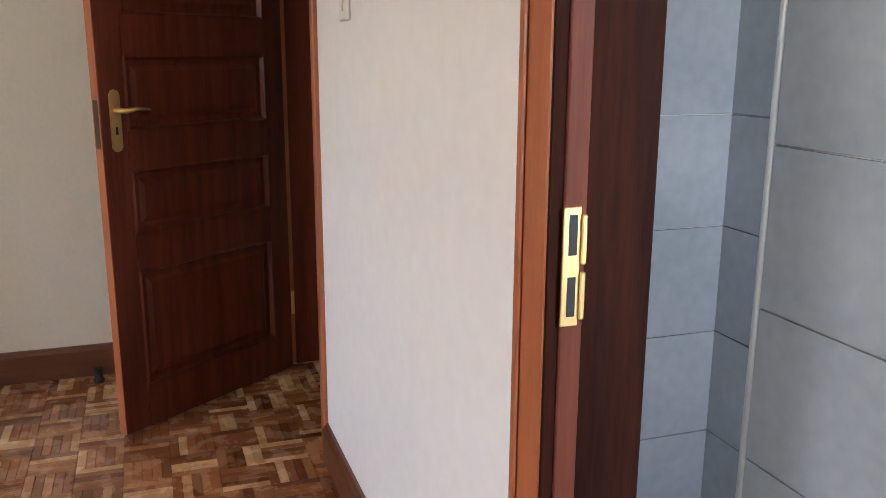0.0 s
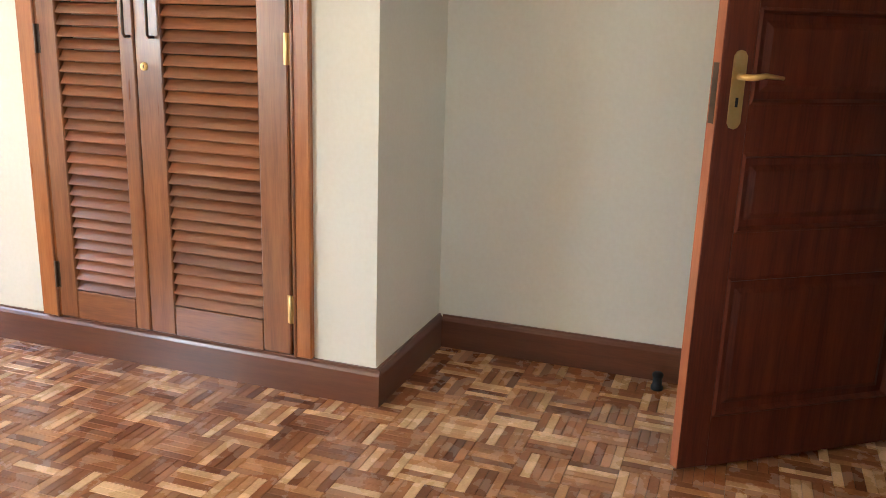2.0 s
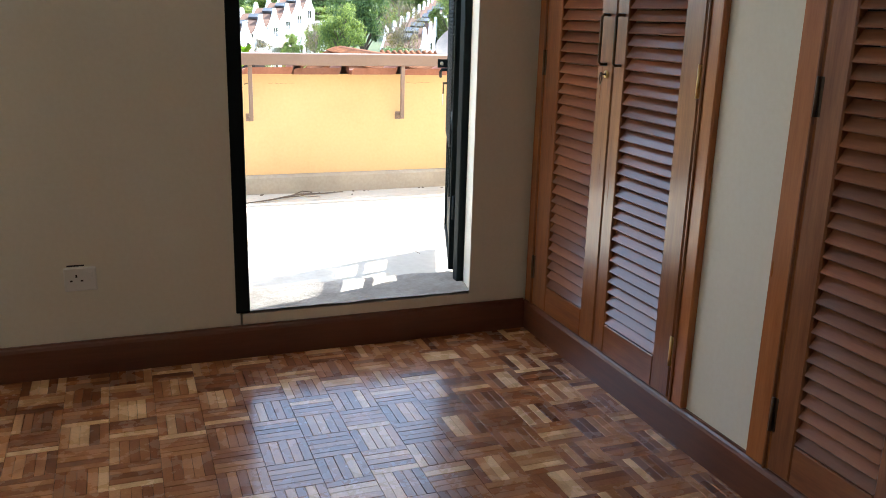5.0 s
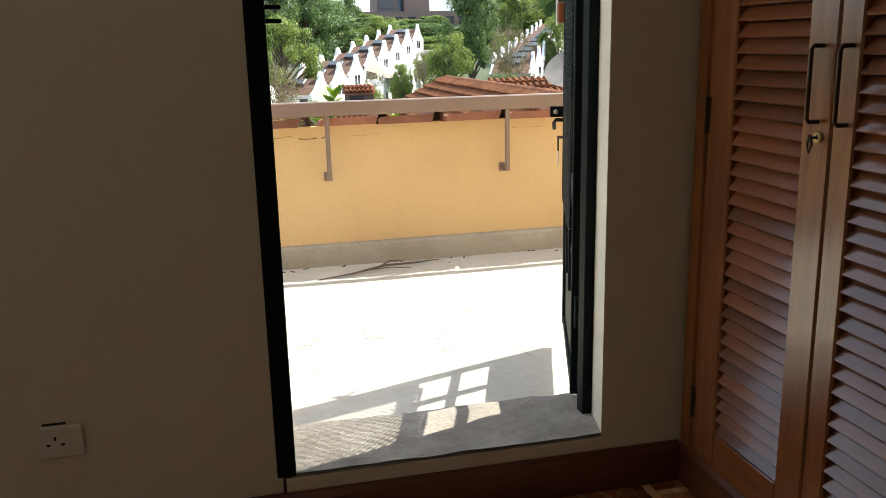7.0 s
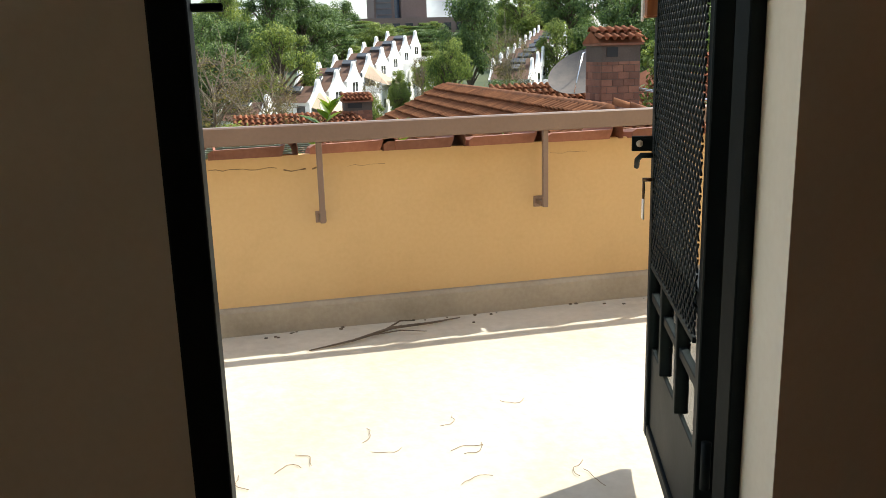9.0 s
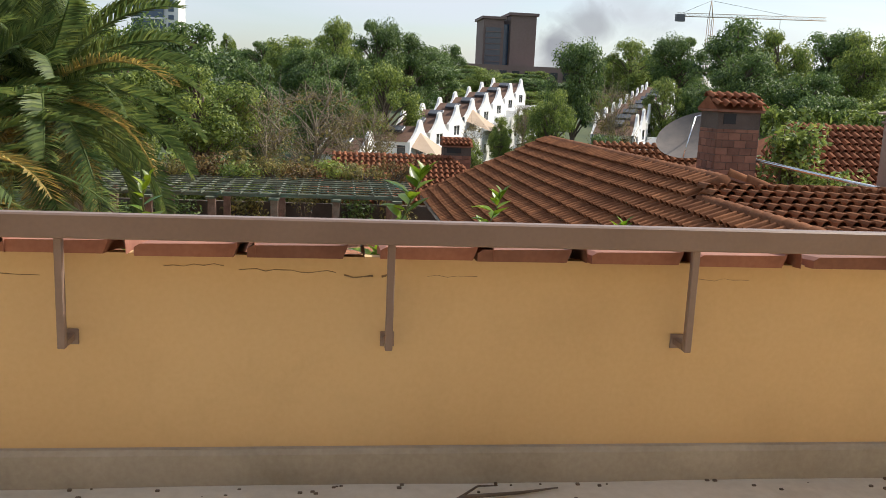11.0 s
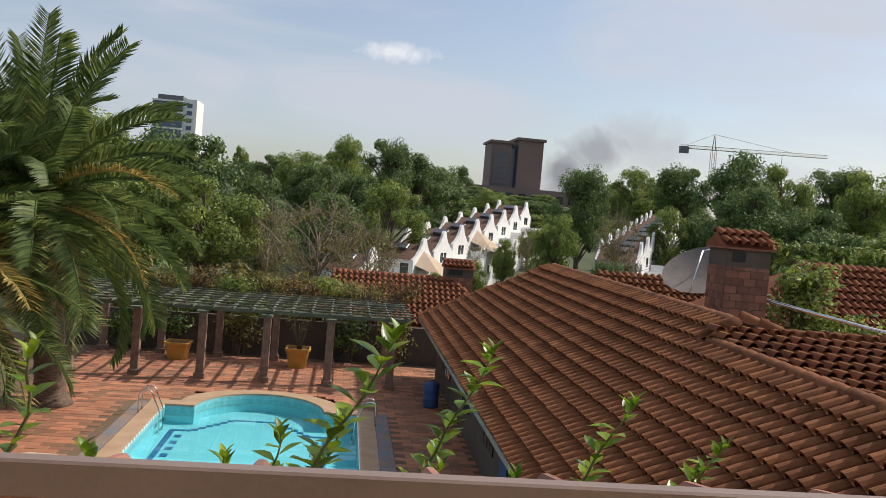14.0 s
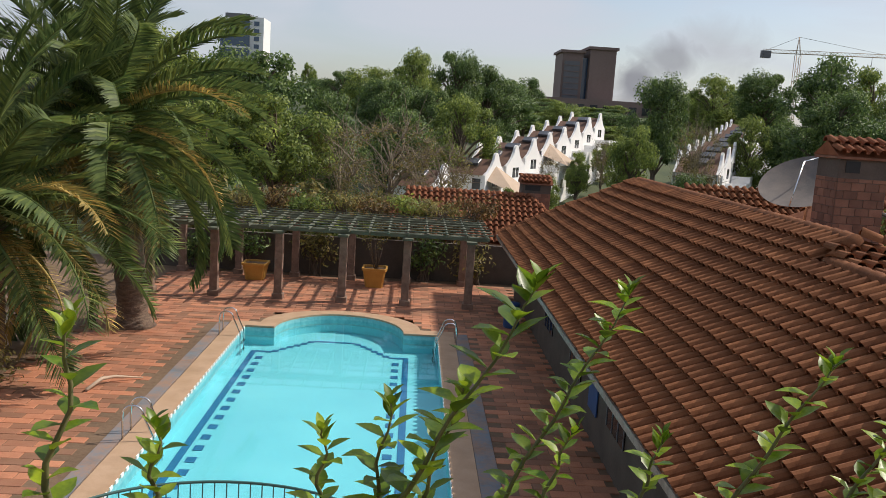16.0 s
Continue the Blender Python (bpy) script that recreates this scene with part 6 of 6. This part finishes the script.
def palm(x, y, top, lean, count, L, seed, label):
    rr = random.Random(seed)
    p = thing("palm_tree", label, "palm tree", (x, y, ZG))
    c = Vector((x + lean[0], y + lean[1], top))
    b = Vector((x, y, ZG - 0.1))
    tr = Geo()
    n = 26
    pts = [b.lerp(c, k / n) + Vector((0.15 * math.sin(k / n * 3), 0, 0)) for k in range(n + 1)]
    tr.tube(pts, [(0.75 if k == 0 else 0.6 if k == 1 else 0.46 + 0.035 * (k % 2)) * (1.15 if k > n - 4 else 1) for k in range(n + 1)], 14)
    part("trunk", tr, PALMBARK, p, "rough brown palm trunk")
    boots = Geo()
    for k in range(90):
        th, zz = rr.uniform(0, 6.28), rr.uniform(0.62, 1.0)
        o = b.lerp(c, zz) + Vector((math.cos(th), math.sin(th), 0)) * 0.45
        boots.tube([o, o + Vector((math.cos(th) * 0.25, math.sin(th) * 0.25, 0.35))], [0.09, 0.03], 4)
    part("leaf_bases", boots, PALMBARK, p)
    ms = [frond_mesh(seed + i, L, dr, PALMLEAF) for i, dr in enumerate((0.55, 0.85, 1.1, 1.35))]
    dry = frond_mesh(seed + 9, L * 0.72, 1.3, PALMDRY, 56)
    old = frond_mesh(seed + 8, L * 0.9, 1.1, PALMDRY)
    for k in range(count):
        u = (k + 0.5) / count
        el = 72 - 104 * u + rr.uniform(-8, 8)
        az = k * 137.5 + rr.uniform(-12, 12)
        i = min(int(u * 3.2 + rr.uniform(0, 0.9)), 3)
        ageing = u > 0.35 and k % 7 == 5
        f = part("frond", old if ageing else ms[i], PALMDRY if ageing else PALMLEAF, p, "yellowing frond" if ageing else "")
        f.matrix_basis = Matrix.Translation(c + Vector((0, 0, 0.5 * (1 - u)))) @ Matrix.Rotation(radians(az), 4, "Z") @ Matrix.Rotation(radians(-el), 4, "Y") @ Matrix.Rotation(rr.uniform(-0.5, 0.5), 4, "X") @ Matrix.Scale(rr.uniform(0.85, 1.08), 4)
    for k in range(18):
        f = part("dry_frond", dry, PALMDRY, p, "hanging dry yellow frond")
        f.matrix_basis = Matrix.Translation(c + Vector((0, 0, -0.3))) @ Matrix.Rotation(radians(k * 20 + rr.uniform(-8, 8)), 4, "Z") @ Matrix.Rotation(radians(rr.uniform(15, 65)), 4, "Y")
    return p
palm(-9.75, 28.8, 0.75, (-0.85, 0.0), 64, 5.9, 300, "tall feather palm with a broad dense crown")
palm(-12.15, 24.0, -1.5, (-0.1, 0.0), 54, 5.5, 320, "shorter feather palm beside the paving")

# ---- leafy shoots rising beyond the parapet ----
def leaf_blade(g, p, d, up, ln, rr):
    """A pointed, folded leaf."""
    d = d.normalized()
    s = d.cross(up).normalized()
    n = s.cross(d)
    w = ln * 0.27
    fold = 0.35
    curve = rr.uniform(-0.05, 0.25)
    prof = [(0.0, 0.03), (0.15, 0.45), (0.4, 1.0), (0.65, 0.85), (0.85, 0.4), (1.0, 0.02)]
    vs = []
    for u, k in prof:
        c = p + d * (u * ln) - n * (curve * ln * u * u)
        vs += [c + s * (w * k) + n * (w * k * fold), c, c - s * (w * k) + n * (w * k * fold)]
    fs = []
    for i in range(len(prof) - 1):
        fs += [(3 * i, 3 * i + 1, 3 * i + 4, 3 * i + 3), (3 * i + 1, 3 * i + 2, 3 * i + 5, 3 * i + 4)]
    g.add(vs, fs, True)

def shoot(tip, lean, length, seed, ln=0.16):
    """A leafy shoot: its tip, how far it leans for each metre down, how long its leafy end is."""
    rr = random.Random(seed)
    s = thing("tall_shrub", "tall leafy green shoot growing up beyond the parapet", "shrub", (tip[0] - lean * 1.6, tip[1], ZG), "leafy shoots beyond the parapet")
    tip = Vector(tip)
    pts = []
    for k in range(15):
        d = length * k / 14
        pts.append(tip - Vector((lean * d, -0.02 * d, d)) + Vector((0.02 * math.sin(k * 1.3 + seed), 0.02 * math.cos(k + seed), 0)))
    low = pts[-1]
    full = pts + [low - Vector((lean * 0.6, 0, 1.2)), Vector((low.x - lean * 0.9, low.y, ZG - 0.1))]
    stem = part("stem", Geo().tube(full, [0.004 + 0.0011 * k for k in range(len(full))], 6), SHOOTSTEM, s)
    k = 0
    d = 0.0
    while d < length:
        f = d / length * 14
        i = min(int(f), 13)
        p = pts[i].lerp(pts[i + 1], f - i)
        az = radians(137.5 * k) + rr.uniform(-0.4, 0.4)
        rise = rr.uniform(0.25, 0.8) + (1.0 if d < 0.1 else 0)
        g = Geo()
        l = ln * (0.55 if d < 0.05 else 0.8 if d < 0.15 else rr.uniform(0.75, 1.15))
        leaf_blade(g, p, Vector((math.cos(az), math.sin(az), rise)), Vector((0, 0, 1)), l, rr)
        part("leaf", g, SHOOTLEAF, s)
        d += 0.016 if d < 0.1 else rr.uniform(0.022, 0.042)
        k += 1
    return s
for i, (x, y, z, lean, length) in enumerate(((-0.42, 5.46, 0.99, 0.55, 1.8), (0.45, 7.18, 0.66, 0.5, 1.9), (-1.07, 5.6, 0.36, 0.1, 1.1), (1.07, 5.76, 0.62, 0.55, 1.4), (2.12, 6.67, 0.14, 0.6, 1.1),
        (-1.98, 4.28, 1.03, 0.14, 1.1), (-1.38, 5.8, 0.14, 0.05, 0.7), (-2.10, 5.5, 0.23, 0.05, 0.7), (-0.72, 5.7, 0.42, 0.3, 1.3), (0.59, 6.78, -0.18, 0.2, 0.8), (0.0, 6.6, -0.1, 0.3, 0.8), (1.43, 5.5, 0.3, 0.6, 0.9))):
    shoot((x, y, z), lean, length, 400 + i, 0.115 if y < 5 else 0.2 if i < 2 else 0.165)

# cloud and smoke far off in the sky: soft sheets, dense in the middle and torn at the edges
def sky_sheet(name, label, at, half_w, half_h, tint, density, tear, seed):
    m = bpy.data.materials.new(name)
    m.use_nodes = True
    n, l = m.node_tree.nodes, m.node_tree.links
    n.remove(n["Principled BSDF"])
    co, mp, nz, ln = n.new("ShaderNodeTexCoord"), n.new("ShaderNodeMapping"), n.new("ShaderNodeTexNoise"), n.new("ShaderNodeVectorMath")
    mp.inputs["Scale"].default_value = (1 / half_w, 1, 1 / half_h)
    l.new(co.outputs["Object"], mp.inputs[0])
    ln.operation = "LENGTH"
    l.new(mp.outputs[0], ln.inputs[0])
    of = n.new("ShaderNodeMapping")
    of.inputs["Location"].default_value = (seed, seed * 0.7, 0)
    of.inputs["Scale"].default_value = (1 / half_h, 1, 1 / half_h)
    l.new(co.outputs["Object"], of.inputs[0])
    l.new(of.outputs[0], nz.inputs["Vector"])
    nz.inputs["Scale"].default_value, nz.inputs["Detail"].default_value, nz.inputs["Distortion"].default_value = 1.1, 8, 0.8
    rim, cut, al = n.new("ShaderNodeMapRange"), n.new("ShaderNodeMath"), n.new("ShaderNodeMapRange")
    rim.inputs[1].default_value, rim.inputs[2].default_value, rim.inputs[3].default_value, rim.inputs[4].default_value = 0.0, 1.0, 1.0, -0.5
    l.new(ln.outputs["Value"], rim.inputs[0])
    cut.operation = "MULTIPLY_ADD"
    l.new(nz.outputs[0], cut.inputs[0])
    cut.inputs[1].default_value = tear
    l.new(rim.outputs[0], cut.inputs[2])
    al.inputs[1].default_value, al.inputs[2].default_value, al.inputs[4].default_value = 0.1 + tear * 0.3, 0.3 + tear * 0.8, density
    l.new(cut.outputs[0], al.inputs[0])
    # sheets glow by themselves: daylight on cloud and smoke is in the tint
    tr, em, ms = n.new("ShaderNodeBsdfTransparent"), n.new("ShaderNodeEmission"), n.new("ShaderNodeMixShader")
    em.inputs[0].default_value = (*tint, 1)
    l.new(al.outputs[0], ms.inputs[0])
    l.new(tr.outputs[0], ms.inputs[1])
    l.new(em.outputs[0], ms.inputs[2])
    l.new(ms.outputs[0], n["Material Output"].inputs[0])
    g = Geo().add([(-half_w, 0, -half_h), (half_w, 0, -half_h), (half_w, 0, half_h), (-half_w, 0, half_h)], [(0, 1, 2, 3)])
    ob = tagged(new(name, g.mesh(name, m)), label, "", "", "structure")
    ob.location = at
sky_sheet("backdrop_cloud", "small white fair-weather cloud", (82, 2000, 362), 125, 34, (0.80, 0.82, 0.86), 0.9, 1.5, 3.0)
sky_sheet("backdrop_smoke_1", "grey smoke drifting up beyond the towers", (372, 1500, 88), 62, 62, (0.25, 0.26, 0.29), 0.9, 1.2, 7.0)
sky_sheet("backdrop_smoke_2", "grey smoke drifting up beyond the towers", (432, 1510, 132), 95, 62, (0.30, 0.31, 0.34), 0.75, 1.3, 11.0)
sky_sheet("backdrop_smoke_3", "thin grey smoke spreading over the trees", (525, 1520, 160), 130, 85, (0.42, 0.43, 0.46), 0.5, 1.3, 15.0)

# ---- pieces of floors, roofs and paving ----
fl = bpy.data.objects["floor"]
SQ, NF = 0.15, 5
fw = SQ / NF
def finger_geo(w, l):
    return Geo().box(0.0004, 0.0004, -0.012, w - 0.0004, l - 0.0004, 0, 0.0009)
fing = finger_geo(fw, SQ)
fing_me = fing.mesh("parquet_finger", PARQ)
rr = random.Random(21)
rest = []
cnt = 0
for i in range(int(4.75 / SQ) + 1):
    for j in range(int(5.4 / SQ) + 1):
        x0, y0 = 0.63 - (i + 1) * SQ, -0.0 - (j + 1) * SQ
        if x0 > -0.1 and y0 > -2.8 or y0 < -4.7 and not (-0.6 < x0 < 0.53) or y0 < -5.5:
            continue
        near = -1.95 < x0 < -0.75 and -2.2 < y0 < -1.1
        for k in range(NF):
            if (i + j) % 2:
                m = Matrix.Translation((x0 + k * fw, y0, rr.uniform(-0.0006, 0.0006)))
            else:
                m = Matrix.Translation((x0 + SQ, y0 + k * fw, rr.uniform(-0.0006, 0.0006))) @ Matrix.Rotation(math.pi / 2, 4, "Z")
            m = m @ Matrix.Rotation(rr.uniform(-0.002, 0.002), 4, "Y")
            if near and cnt < 300:
                cnt += 1
                o = part("parquet_finger", fing_me, PARQ, fl)
                o.matrix_basis = m
            else:
                rest.append(m)
ob = part("parquet_rest", joined(rest, fing), PARQ_J, fl, "mosaic parquet of many brown wood fingers")
tagged(ob, kind="stuff")

# roof tiles of the pool house
tg = tile_geo()
tiles = tile_field((EX, YF, EZ), (0, -1, 0), uu, YF - 6.0, umain, 55)
tme = tg.mesh("roof_tile", TILE)
rest, cnt = [], 0
for m in tiles:
    if 11.2 < m.translation.y < 19 and m.translation.x < 5.5 and cnt < 300:
        cnt += 1
        o = part("roof_tile", tme, TILE, roof)
        o.matrix_basis = m
    else:
        rest.append(m)
ob = part("roof_tiles_rest", joined(rest, tg), TILE_J, roof)
tagged(ob, kind="stuff")

# terracotta pavers
pv = bpy.data.objects["pavement"]
def paver_ok(x, y, w, l):
    for px, py in ((x, y), (x + w, y), (x, y + l), (x + w, y + l)):
        if PX0 - 1.0 < px < PX1 + 1.0 and PYN - 0.5 < py < PYF + 0.3:
            return False
        c, r = (AX0 + AX1) / 2, (AX1 - AX0) / 2 + 0.5
        if py >= PYF + 0.1 and ((px - c) / r) ** 2 + ((py - PYF) / (AYT - PYF + 0.5)) ** 2 < 1:
            return False
        if PX0 - 0.6 < px < PX1 + 0.6 and PYF - 0.5 < py < PYF + 0.5:
            return False
    return True
rr = random.Random(31)
PW, PL = 0.62, 0.31
base = Geo().box(0.008, 0.008, -0.05, PW - 0.008, PL - 0.008, 0.0, 0.008)
bme = base.mesh("paver", PAVER)
rest, cnt = [], 0
j = 0
y = 12.5
while y < DY1 - PL:
    x = DX0 - (PW / 2 if j % 2 else 0)
    while x < DX1 - 0.1:
        if x > DX0 - 0.4 and paver_ok(x, y, PW, PL):
            m = Matrix.Translation((x, y, ZG + rr.uniform(-0.004, 0.006))) @ Matrix.Rotation(rr.uniform(-0.012, 0.012), 4, "Z")
            if x < PX0 - 1.0 and 18.5 < y < 27 and cnt < 300:
                cnt += 1
                o = part("paver", bme, PAVER, pv)
                o.matrix_basis = m
            else:
                rest.append(m)
        x += PW
    y += PL
    j += 1
ob = part("pavers_rest", joined(rest, base), PAVER_J, pv)
tagged(ob, kind="stuff")
